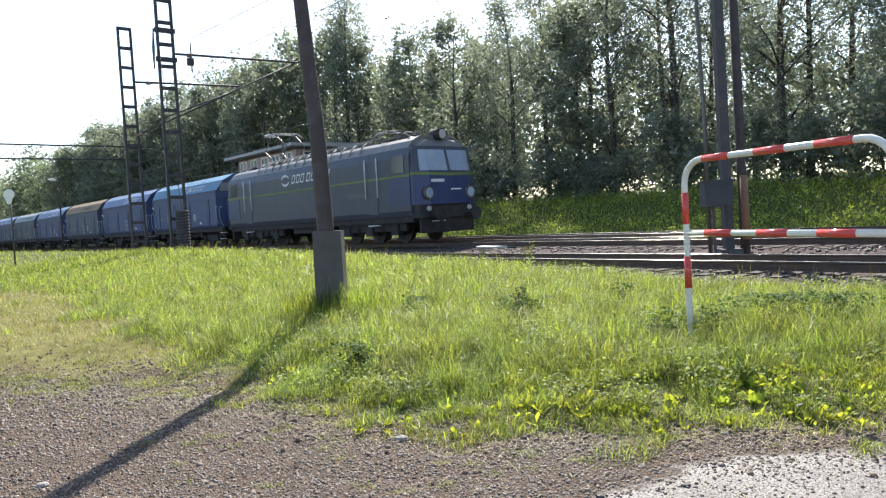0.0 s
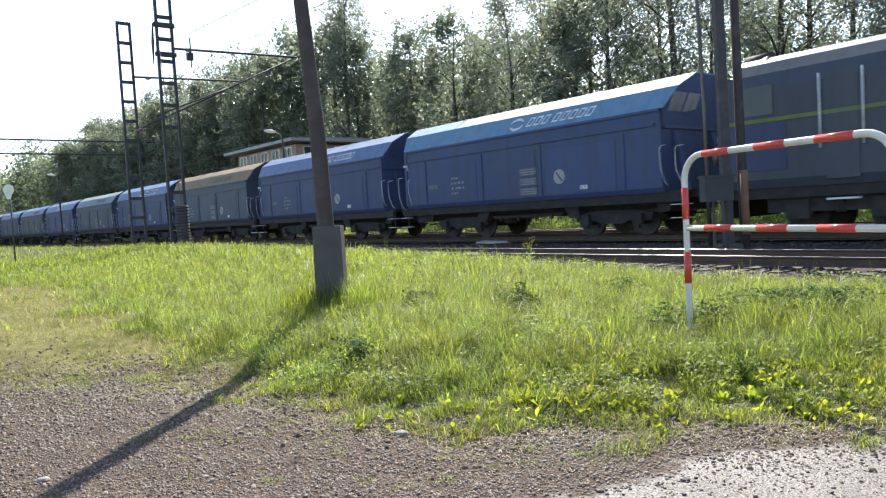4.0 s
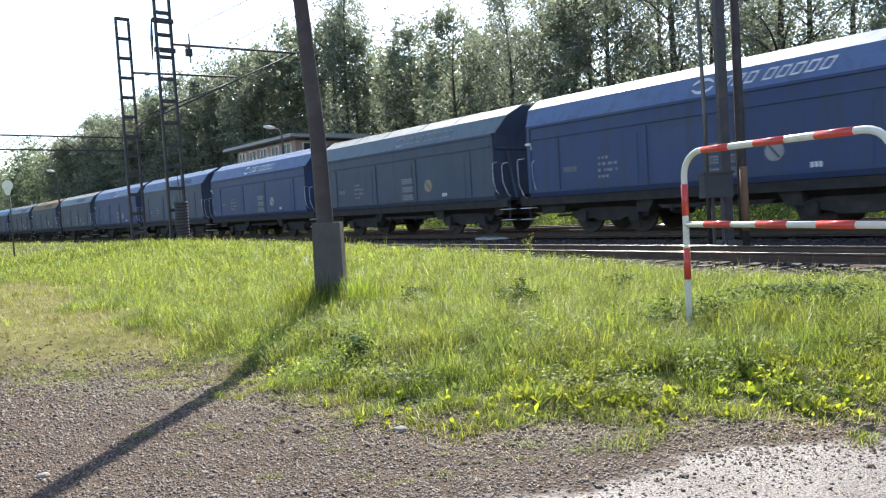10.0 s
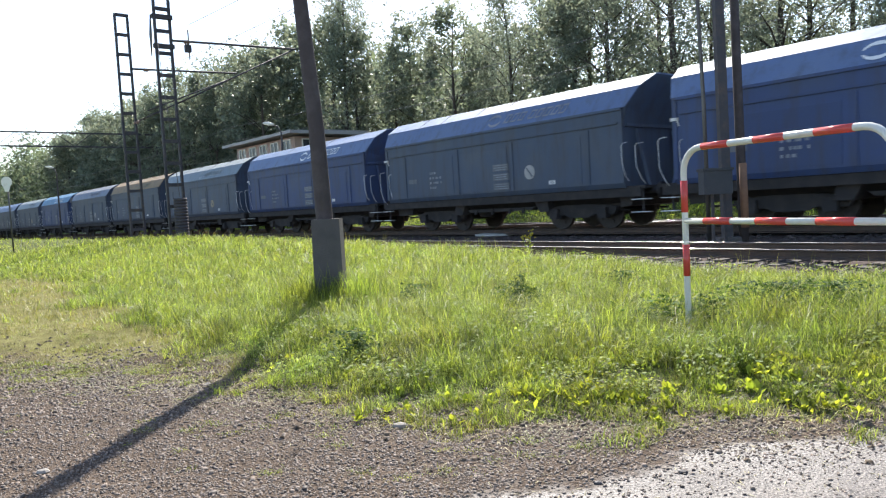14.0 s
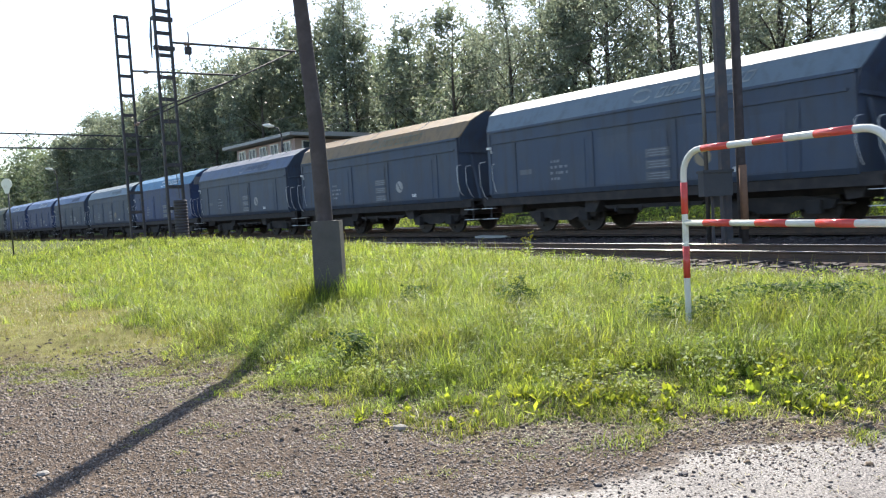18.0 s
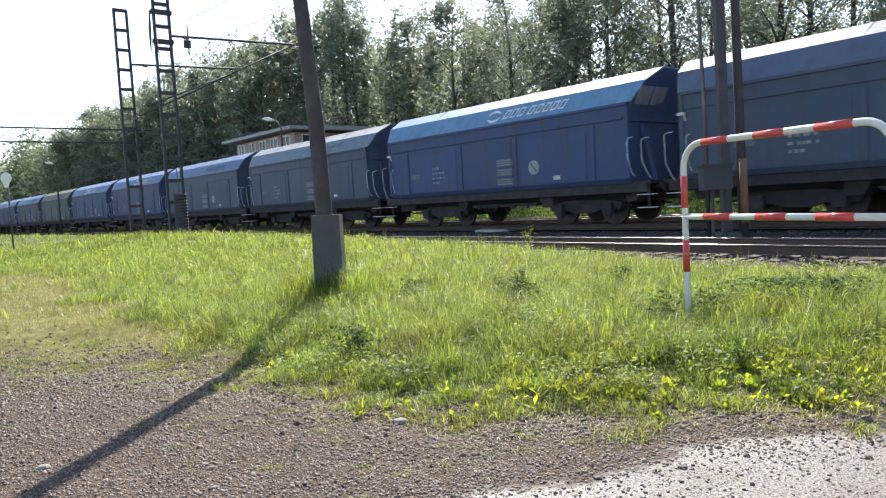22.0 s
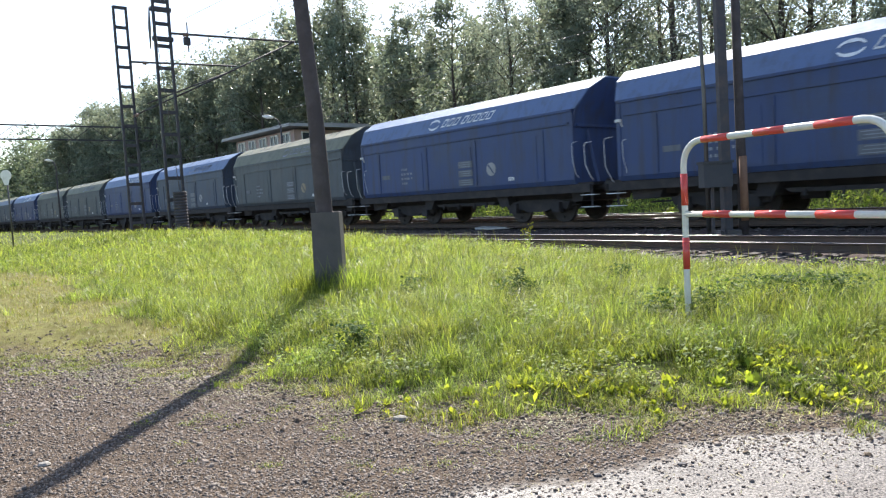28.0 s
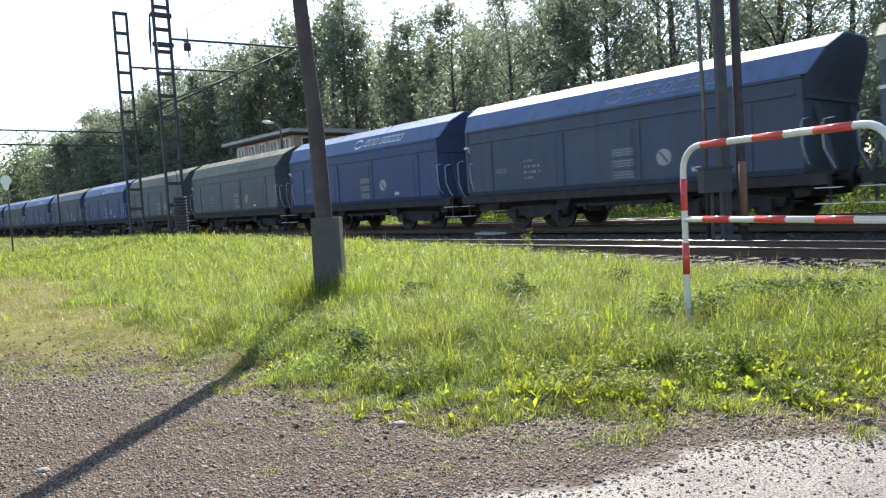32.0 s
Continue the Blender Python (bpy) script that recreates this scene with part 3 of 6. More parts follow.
    grass_object("stray_grass", tf[~pale], M_GRASS, "small grass tufts growing in the gravel edge")
    grass_object("stray_dry_grass", tf[pale], M_DRYGRASS, "dry blades of small tufts in the gravel edge")
    # thin flowering stalks, thickest along the track side
    x, y, r, back = strip_points(1900, 4.5, 30.0, rng)
    o = offset_of(x, y)
    keep = rng.uniform(size=len(x)) < 0.12 + 0.88 * step(o, -10.5, -8.4)
    keep &= dryness(x, y) < 0.3
    x, y, r = x[keep], y[keep], r[keep]
    n = len(x)
    st = blades(x, y, rng.uniform(0.25, 0.5, n), 0.004 * np.maximum(1, r / 6), rng.uniform(0.1, 0.4, n), rng)
    grass_object("flowering_grass", st, M_DRYGRASS, "thin flowering grass stalks along the track side")
    # broad leaves: rosettes of docks and dandelions, densest towards the wet road
    x, y, r, back = strip_points(5200, 3.2, 14.0, rng)
    wet = step(x, -0.4, 1.2) * (1 - step(back, 0.9, 2.2))
    keep = (rng.uniform(size=len(x)) < 0.10 + 0.75 * wet) & (back > 0.12) & (dryness(x, y) < 0.5) & (hollow(x, y) < 0.4)
    x, y, r = x[keep], y[keep], r[keep]
    k = 7
    n = len(x) * k
    size = np.repeat(rng.uniform(0.03, 0.085, len(x)), k) * rng.uniform(0.6, 1.2, n)
    rx, ry = np.repeat(x, k) + rng.normal(size=n) * 0.012, np.repeat(y, k) + rng.normal(size=n) * 0.012
    t = np.tile(np.arange(k) * 2 * np.pi / k, len(x)) + rng.normal(size=n) * 0.4
    el = rng.uniform(0.5, 1.4, n)
    out = np.stack([np.cos(t) * np.cos(el), np.sin(t) * np.cos(el), np.sin(el)], -1)
    sd = np.stack([-np.sin(t), np.cos(t), 0 * t], -1)
    root = np.stack([rx, ry, height(rx, ry) + 0.01], -1)
    L = size[:, None]
    droop = np.array([0, 0, -0.22])
    lv = np.stack([root, root + out * L * 0.5 + sd * L * 0.2, root + out * L + droop * L, root + out * L * 0.5 - sd * L * 0.2], 1)
    me = quick("weed", lv.reshape(-1, 3), np.arange(n * 4).reshape(-1, 4), M_WEED)
    tagged(new("weed", me), "bright broad-leaved docks and dandelions by the road edge", "weeds", kind="stuff")
    # low herbs with small leaves between the grass
    x, y, r, back = strip_points(120000, 3.4, 24.0, rng)
    keep = (0.15 + step(rough_field(x + 5, y + 2, 0.6), 0.0, 0.5) > rng.uniform(size=len(x))) & (back > 0.5) & (dryness(x, y) < 0.5) & (hollow(x, y) < 0.4)
    x, y, r = x[keep], y[keep], r[keep]
    n = len(x)
    c = np.stack([x, y, height(x, y) + rng.uniform(0.05, 0.17, n)], -1)
    e1 = rng.normal(size=(n, 3)) * [1, 1, 0.45]
    e1 /= np.linalg.norm(e1, axis=1)[:, None]
    e2 = np.cross(e1, rng.normal(size=(n, 3)) * 0.3 + [0, 0, 1])
    q = (rng.uniform(0.006, 0.016, n) * np.maximum(1, r / 7))[:, None]
    lv = np.stack([c - e1 * q, c + e2 * q * 0.6, c + e1 * q, c - e2 * q * 0.6], 1)
    tagged(new("herb", quick("herb", lv.reshape(-1, 3), np.arange(n * 4).reshape(-1, 4), M_HERB)), "small-leaved clover and nettle herbs in the grass", "herbs", kind="stuff")
    # clumps of nettles and coarse herbs; their dark leaf colour doubles as shade between tufts
    spots = [(0.62, 6.4, 0.15), (2.55, 5.55, 0.22), (2.85, 5.4, 0.25), (3.15, 5.7, 0.25), (-0.66, 4.78, 0.12), (1.62, 5.25, 0.14), (1.95, 5.2, 0.12), (-0.3, 7.3, 0.12), (1.9, 7.4, 0.12)]
    out = []
    for cx, cy, q in spots:
        n = int(3400 * q)
        c = np.stack([cx + rng.normal(size=n) * q * 0.75, cy + rng.normal(size=n) * q * 0.5, np.zeros(n)], -1)
        c[:, 2] = height(c[:, 0], c[:, 1]) + rng.uniform(0.02, 0.24, n) * (0.75 + 1.2 * q)
        e1 = rng.normal(size=(n, 3)) * [1, 1, 0.5]
        e1 /= np.linalg.norm(e1, axis=1)[:, None]
        e2 = np.cross(e1, rng.normal(size=(n, 3)) * 0.4 + [0, 0, 1])
        z = rng.uniform(0.010, 0.024, n)[:, None]
        out.append(np.stack([c - e1 * z, c + e2 * z * 0.5, c + e1 * z, c - e2 * z * 0.5], 1))
    lv = np.concatenate(out)
    tagged(new("nettle", quick("nettle", lv.reshape(-1, 3), np.arange(lv.shape[0] * 4).reshape(-1, 4), M_NETTLE)), "nettle clumps among the grass, leaf colour darkened as shade", "nettles", kind="stuff")
    # bank behind the tracks
    m = 32000
    s = rng.uniform(-22, 90, m)
    ob = rng.uniform(6.3, 12.5, m)
    p = np.array([on_track(i, j) for i, j in zip(s, ob)])
    hb = rng.uniform(0.15, 0.55, m)
    grass_object("bank_grass", blades(p[:, 0], p[:, 1], hb, rng.uniform(0.012, 0.03, m), rng.uniform(0.3, 1.4, m), rng), M_GRASS, "tall rank grass and weeds on the bank behind the tracks")

    n = 38000
    s, ob = rng.uniform(-22, 60, n), 6.2 + 5.5 * rng.uniform(size=n) ** 1.5
    p = np.array([on_track(i, j) for i, j in zip(s, ob)])
    p[:, 2] = height(p[:, 0], p[:, 1]) + rng.uniform(0.05, 0.7, n) * (0.5 + 0.5 * step(rough_field(s, ob, 0.9), -0.4, 0.6))
    e1 = rng.normal(size=(n, 3))
    e1 /= np.linalg.norm(e1, axis=1)[:, None]
    e2 = np.cross(e1, rng.normal(size=(n, 3)) * 0.5 + [0, 0, 1])
    z = rng.uniform(0.03, 0.075, n)[:, None]
    lv = np.stack([p - e1 * z, p + e2 * z * 0.6, p + e1 * z, p - e2 * z * 0.6], 1)
    tagged(new("bank_weed", quick("bank_weed", lv.reshape(-1, 3), np.arange(n * 4).reshape(-1, 4), M_HERB)), "bushy pale green weeds on the bank behind the tracks", "weeds", kind="stuff")


build_grass()


# ---- trees ----
def crown_mesh(seed, tall, spread, leaves, size, low, mat=None, droop=0.75, hubs=56):
    """Leaf clumps round the ends of the limbs, with gaps between; birches hang in strands."""
    rng = np.random.default_rng(seed)
    k = hubs
    u = rng.uniform(size=k)
    zc = low + (tall - low) * u ** 0.9
    wide = spread * np.sin(np.pi * np.clip(0.14 + 0.82 * (zc - low) / (tall - low), 0, 1)) ** 0.6 * rng.uniform(0.55, 1.15, k)
    t = rng.uniform(0, 2 * np.pi, k)
    rr = wide * np.sqrt(rng.uniform(0.08, 1, k))
    hub = np.stack([rr * np.cos(t), rr * np.sin(t), zc], -1)
    which = rng.integers(0, k, leaves)
    width = 0.62 * 0.75 / max(droop, 0.75) + 0.12
    p = hub[which] + rng.normal(size=(leaves, 3)) * np.array([width, width, droop]) * rng.uniform(0.4, 1.25, k)[which][:, None]
    # twigs gather the leaves into small sprays
    spray = rng.normal(size=(leaves // 6 + 1, 3)) * np.array([0.10, 0.10, 0.16 * droop / 0.75])
    p = p[np.arange(leaves) // 6 * 6 % leaves] + spray[np.arange(leaves) // 6] + rng.normal(size=(leaves, 3)) * 0.14
    nrm = rng.normal(size=(leaves, 3))
    nrm /= np.linalg.norm(nrm, axis=1)[:, None]
    e1 = np.cross(nrm, rng.normal(size=(leaves, 3)))
    e1 /= np.linalg.norm(e1, axis=1)[:, None]
    e2 = np.cross(nrm, e1)
    q = size * rng.uniform(0.5, 1.3, leaves)[:, None]
    v = np.stack([p - e1 * q, p + e1 * q * 0.35 - e2 * q * 0.75, p + e1 * q * 0.8 + e2 * q * 0.5], 1)
    return quick("crown", v.reshape(-1, 3), np.arange(leaves * 3).reshape(-1, 3), mat or M_LEAF), hub


def trunk_shape(seed, tall, r, hub):
    rng = np.random.default_rng(seed + 100)
    sh = Shape()
    pts = [Vector((0.25 * math.sin(seed + 5 * q) * q, 0.25 * math.cos(seed * 2 + 4 * q) * q, tall * 0.93 * q - 0.3 * (q == 0))) for q in (0, 0.15, 0.35, 0.55, 0.75, 1.0)]
    sh.tube(pts, [r * (1 - 0.88 * q) for q in (0, 0.15, 0.35, 0.55, 0.75, 1.0)], 8)
    for h in hub[::3]:
        z0 = max(1.2, h[2] - 0.9 - 0.4 * math.hypot(h[0], h[1]))
        q = z0 / (tall * 0.93)
        sh.tube([(0.2 * math.sin(seed + 5 * q) * q, 0.2 * math.cos(seed * 2 + 4 * q) * q, z0), (h[0] * 0.5, h[1] * 0.5, (z0 + h[2]) / 2 + 0.2), tuple(h)], [r * 0.35 * (1.05 - q), r * 0.22, 0.02], 5)
    return sh


def build_trees():
    kinds = []
    for i, (tall, spread, leaves, size, low, droop, label) in enumerate([
            (17.5, 3.3, 13500, 0.095, 2.0, 1.15, "tall leafy birch with drooping fine foliage"), (19.0, 3.6, 14500, 0.10, 1.0, 0.7, "tall dark poplar with dense foliage"),
            (15.5, 3.8, 13500, 0.10, 0.8, 0.7, "broad dark green alder"), (18.5, 2.7, 12500, 0.09, 3.0, 1.3, "slender birch with open crown"),
            (16.5, 3.5, 13500, 0.10, 0.6, 0.7, "dense young maple at the wood's edge"), (16.5, 3.7, 9500, 0.18, 1.0, 0.75, "dense dark green broadleaf tree"),
            (18.0, 3.3, 9500, 0.175, 1.5, 0.8, "tall dense dark poplar"), (15.0, 3.9, 9500, 0.18, 0.8, 0.75, "broad bushy lime tree")]):
        me, hub = crown_mesh(20 + i, tall, spread, leaves, size, low, M_LEAF_DENSE if i > 4 else M_LEAF, droop)
        tr = thing("tree", label, "tree", pose(0, 0, -80), group="trees of the wood")
        part("trunk", trunk_shape(i, tall, 0.24, hub), M_BARK, tr)
        part("crown", me, None, tr)
        kinds.append(tr)
    rng = np.random.default_rng(8)
    spots = []
    for row, (o, gap, s0, s1) in enumerate([(16.4, 4.4, -24, 24), (20.5, 4.6, -26, 24), (27, 5.2, -30, 24), (15.6, 4.4, 24, 150), (20.2, 4.4, 25, 150)]):
        for s in np.arange(s0, s1, gap):
            spots.append((s + rng.uniform(-1.2, 1.2), o + rng.uniform(-0.9, 1.2), row))
    placed = set()
    for n, (s, o, row) in enumerate(spots):
        p = on_track(s, o)
        p.z = float(height(p.x, p.y)) - 0.05
        if 38 < s < 66 and o < 18.5:
            continue
        kind = int(rng.integers(5, 8)) if s > 44 or (s > 26 and rng.uniform() < 0.35) else int(rng.integers(0, 5))
        k = float(rng.uniform(0.78, 1.08))
        if s > 44:
            k = (15.4 + 0.6 * (o - 12.6)) * float(rng.uniform(0.82, 1.0)) / (16.5, 18.0, 15.0)[kind - 5]
            k *= 0.84 if 45 < s < 57 else 1.0
        t = copy_thing(kinds[kind], Matrix()) if kind in placed else kinds[kind]
        placed.add(kind)
        t.matrix_basis = Matrix.Translation(p) @ Matrix.Rotation(float(rng.uniform(0, 6.28)), 4, "Z") @ Matrix.Diagonal((k, k, k, 1))
    # one birch that overtops the rest behind the house
    p = on_track(57.5, 19.5)
    p.z = float(height(p.x, p.y)) - 0.05
    copy_thing(kinds[3], Matrix.Translation(p) @ Matrix.Diagonal((1.1, 1.1, 1.16, 1)))
    # shrubs at the wood's foot
    me, hub = crown_mesh(60, 3.2, 1.5, 2600, 0.12, 0.3, None, 0.5, 26)
    bush = thing("bush", "dark green shrub at the foot of the wood", "bush", group="shrubs at the wood's edge")
    part("stem", trunk_shape(7, 2.4, 0.05, hub), M_BARK, bush)
    part("foliage", me, None, bush)
    first = True
    for s in np.arange(-22, 120, 2.2):
        if 37 < s < 68:
            continue
        p = on_track(s + rng.uniform(-0.8, 0.8), 13.4 + rng.uniform(-0.5, 1.2))
        p.z = float(height(p.x, p.y)) - 0.05
        k = float(rng.uniform(0.6, 1.25))
        b = bush if first else copy_thing(bush, Matrix())
        first = False
        b.matrix_basis = Matrix.Translation(p) @ Matrix.Rotation(float(rng.uniform(0, 6.28)), 4, "Z") @ Matrix.Diagonal((k * 1.2, k * 1.2, k, 1))
    # far wood that closes the view along the line: many crowns in one mesh
    k, per = 270, 1050
    cs = np.concatenate([145 + 180 * rng.uniform(size=120), 95 + 170 * rng.uniform(size=70), np.linspace(40, 150, 64), np.linspace(-24, 30, 16)])
    co = np.concatenate([10 + 26 * rng.uniform(size=120), -34 + 20 * rng.uniform(size=70), 25 + 8 * rng.uniform(size=80)])
    hub = np.array([on_track(a, b) for a, b in zip(cs, co)])
    tall = np.where(co < 0, rng.uniform(7, 10.5, k), np.where(cs > 144, rng.uniform(12, 18, k), np.where(cs > 30, rng.uniform(14, 19, k), rng.uniform(7, 11, k))))
    tall = np.where((cs > 42) & (cs < 60), tall * 0.82, tall)
    u = rng.normal(size=(k, per, 3))
    u /= np.linalg.norm(u, axis=2)[..., None]
    u *= rng.uniform(0.35, 1.05, (k, per, 1)) ** 0.6
    c = hub[:, None, :] + u * np.stack([rng.uniform(2.6, 4.2, k), rng.uniform(2.6, 4.2, k), tall * 0.5], -1)[:, None, :]
    c[..., 2] += height(hub[:, 0], hub[:, 1])[:, None] + (tall * 0.5)[:, None]
    c = c.reshape(-1, 3)
    m = len(c)
    d1, d2 = rng.normal(size=(m, 3)) * 0.19, rng.normal(size=(m, 3)) * 0.19
    v = np.stack([c - d1, c + d1, c + d2 * 1.4], 1)
    tagged(new("far_wood", quick("far_wood", v.reshape(-1, 3), np.arange(m * 3).reshape(-1, 3), M_LEAF_FAR)), "distant mixed wood closing the view along the line", "wood", kind="stuff")


build_trees()


# ---- barrier ----
def build_barrier():
    """Red and white pipe barrier: one bent pipe for posts and top, one middle bar."""
    b = thing("pedestrian_barrier", "red and white striped steel pipe barrier standing in the grass", "barrier")
    a, c = Vector(BAR_A), Vector(BAR_B)
    along = (c - a).normalized()
    top, mid, r, bend = 1.178, 0.663, 0.0225, 0.17
    pts = [a + Vector((0, 0, -0.3))] + [a + Vector((0, 0, top * q)) for q in (0.1, 0.2, 0.3, 0.4, 0.5, 0.6, 0.7, 0.8)] + [a + Vector((0, 0, top - bend))]
    for q in range(1, 7):
        w = math.pi / 2 * q / 6
        pts.append(a + along * bend * (1 - math.cos(w)) + Vector((0, 0, top - bend + bend * math.sin(w))))
    n = 24
    span = (c - a).length
    pts += [a + along * (bend + (span - 2 * bend) * q / n) + Vector((0, 0, top)) for q in range(1, n)]
    for q in range(0, 7):
        w = math.pi / 2 * q / 6
        pts.append(c - along * bend * (1 - math.sin(w)) + Vector((0, 0, top - bend + bend * math.cos(w))))
    pts += [c + Vector((0, 0, top * q)) for q in (0.8, 0.6, 0.4, 0.2)] + [c + Vector((0, 0, -0.3))]
    part("frame_pipe", Shape().tube(pts, r, 14), M_WHITE, b, "white painted bent steel pipe")
    part("middle_bar", Shape().rod(a + Vector((0, 0, mid)), c + Vector((0, 0, mid)), r * 0.95, seg=14), M_WHITE, b)

    def band(p, q):
        part("red_band", Shape().rod(p, q, r + 0.002, seg=14), M_RED, b, "red reflective band")

    for z0, z1 in ((0.725, 0.952), (0.265, 0.494)):
        band(a + Vector((0, 0, z0)), a + Vector((0, 0, z1)))
        band(c + Vector((0, 0, z0)), c + Vector((0, 0, z1)))
    for u0, u1 in ((0.19, 0.425), (0.635, 0.865), (1.07, 1.31)):
        for z in (top, mid):
            band(a + along * u0 + Vector((0, 0, z)), a + along * u1 + Vector((0, 0, z)))
    return b


BAR_A = (1.757, 5.08, 0.03)
BAR_B = (2.372, 3.68, 0.021)
build_barrier()


# ---- poles and masts ----
def build_wood_pole():
    p = thing("telegraph_pole", "leaning dark wooden pole strapped to a concrete foot in the grass", "pole", pose(-1.25, 7.4, 0))
    part("pole", Shape().tube([(0.068, 0.000, -0.100), (0.032, 0.000, 0.945), (0.011, 0.018, 1.755), (-0.081, 0.045, 3.195), (-0.306, 0.072, 7.740)], [0.092, 0.087, 0.082, 0.073, 0.06], 14), M_WOODPOLE, p)
    part("concrete_foot", Shape().box((0.068, -0.045, 0.30), (0.30, 0.27, 1.06), taper=0.96), M_CONCRETE, p, "weathered grey concrete foot")
    return p


build_wood_pole()


def lattice_mast(name, at, tall, w0, w1, label):
    """Two channel legs joined by batten plates."""
    m = thing(name, label, "mast", at)
    for side in (-1, 1):
        part("leg", Shape().beam((0, side * w0 / 2, -0.3), (0, side * w1 / 2, tall), 0.14, 0.09), M_MAST, m)
    n = int(tall / 0.95)
    for k in range(n + 1):
        z = 0.8 + (tall - 0.86) * k / n
        w = w0 + (w1 - w0) * z / tall
        part("batten", Shape().box((0, 0, z), (0.10, w, 0.14)), M_MAST, m)
    part("footing", Shape().box((0, 0, -0.05), (0.6, w0 + 0.35, 0.5), taper=0.85), M_CONCRETE, m, "concrete footing")
    return m


mast_a = lattice_mast("catenary_mast", track_pose(30.25, -7.0, -0.2), 11.75, 0.66, 0.60, "dark steel lattice catenary mast with tensioning weights")
for k in range(14):
    part("weight", Shape().disc((0.35, 0.05, 0.35 + 0.125 * k), 0.27, 0.115, "z", 16), M_MAST, mast_a, "round cast tensioning weight" if k == 0 else "")
part("weight_cable", Shape().rod((0.35, 0.05, 2.1), (0.2, -0.4, 9.6), 0.014, seg=5), M_WIRE, mast_a)
for z in (8.35, 9.55):
    part("wheel_bracket", Shape().box((0, 0, z), (0.2, 0.82, 0.17)), M_MAST, mast_a)
part("hanging_cable", Shape().tube([(0, -0.46, 9.6), (0, -0.5, 8.8), (0, -0.52, 7.9)], [0.02, 0.06, 0.02], 6), M_WIRE, mast_a)
mast_b = lattice_mast("catenary_mast", track_pose(35.75, -7.0, -0.2), 11.0, 0.62, 0.56, "dark steel lattice catenary mast beside the track")
for m, z, reach in ((mast_a, 8.62, 6.1), (mast_b, 8.45, 5.6)):
    part("bracket_arm", Shape().rod((0, 0.3, z), (0, reach, z + 0.2), 0.05), M_MAST, m)
    part("insulator", Shape().tube([(0, 0.85, z), (0, 0.9, z), (0, 0.95, z), (0, 1.0, z), (0, 1.05, z), (0, 1.1, z)], [0.05, 0.11, 0.06, 0.11, 0.06, 0.05], 8), M_INSUL, m)
for y0, z0 in ((0.45, 6.0), (0.9, 6.5)):
    part("stay", Shape().rod((0, y0, z0), (0, 5.6, 8.5), 0.035), M_MAST, mast_b)
part("stay", Shape().rod((0, 0.35, 6.0), (0, 5.9, 8.75), 0.035), M_MAST, mast_a)
part("stay_insulator", Shape().tube([(0, 0.2, 5.85), (0, 0.3, 5.9), (0, 0.4, 5.95), (0, 0.5, 6.0)], [0.03, 0.1, 0.1, 0.03], 8), M_INSUL, mast_b)
part("dropper_post", Shape().rod((0, 1.05, 9.15), (0, 1.05, 7.9), 0.03), M_MAST, mast_a)
part("junction_box", Shape().box((0, 1.0, 8.35), (0.2, 0.24, 0.3)), M_MAST, mast_a)


def wire(name, pts, r, label):
    """A hanging line through (s, off, z), with sag between the points."""
    out = []
    for (s0, o0, z0), (s1, o1, z1) in zip(pts, pts[1:]):
        for q in range(8):
            u = q / 8
            out.append(on_track(s0 + (s1 - s0) * u, o0 + (o1 - o0) * u, z0 + (z1 - z0) * u - 0.010 * abs(s1 - s0) * 4 * u * (1 - u)))
    out.append(on_track(*pts[-1]))
    return tagged(new(name, Shape().tube(out, r, 5).mesh(name, M_WIRE)), label, "wire")


wire("overhead_wire", [(30.25, -6.0, 9.1), (-30, -6.2, 8.0)], 0.011, "overhead cable anchored at the mast")
wire("overhead_wire", [(95, -4.8, 8.3), (35.75, -4.8, 8.6), (-25, -4.8, 8.6)], 0.011, "overhead carrier cable above the near track")
wire("overhead_wire", [(150, 0, 6.0), (95, 0, 6.2), (40, 0, 6.2), (-12, 0, 6.15)], 0.011, "overhead carrier cable above the middle track")
wire("overhead_wire", [(150, 0, 5.4), (95, 0, 5.4), (40, 0, 5.4), (-12, 0, 5.4)], 0.010, "overhead contact cable above the middle track")
wire("overhead_wire", [(150, 4, 5.4), (60, 4, 5.5), (-14, 4, 5.5)], 0.010, "overhead contact cable above the far track")


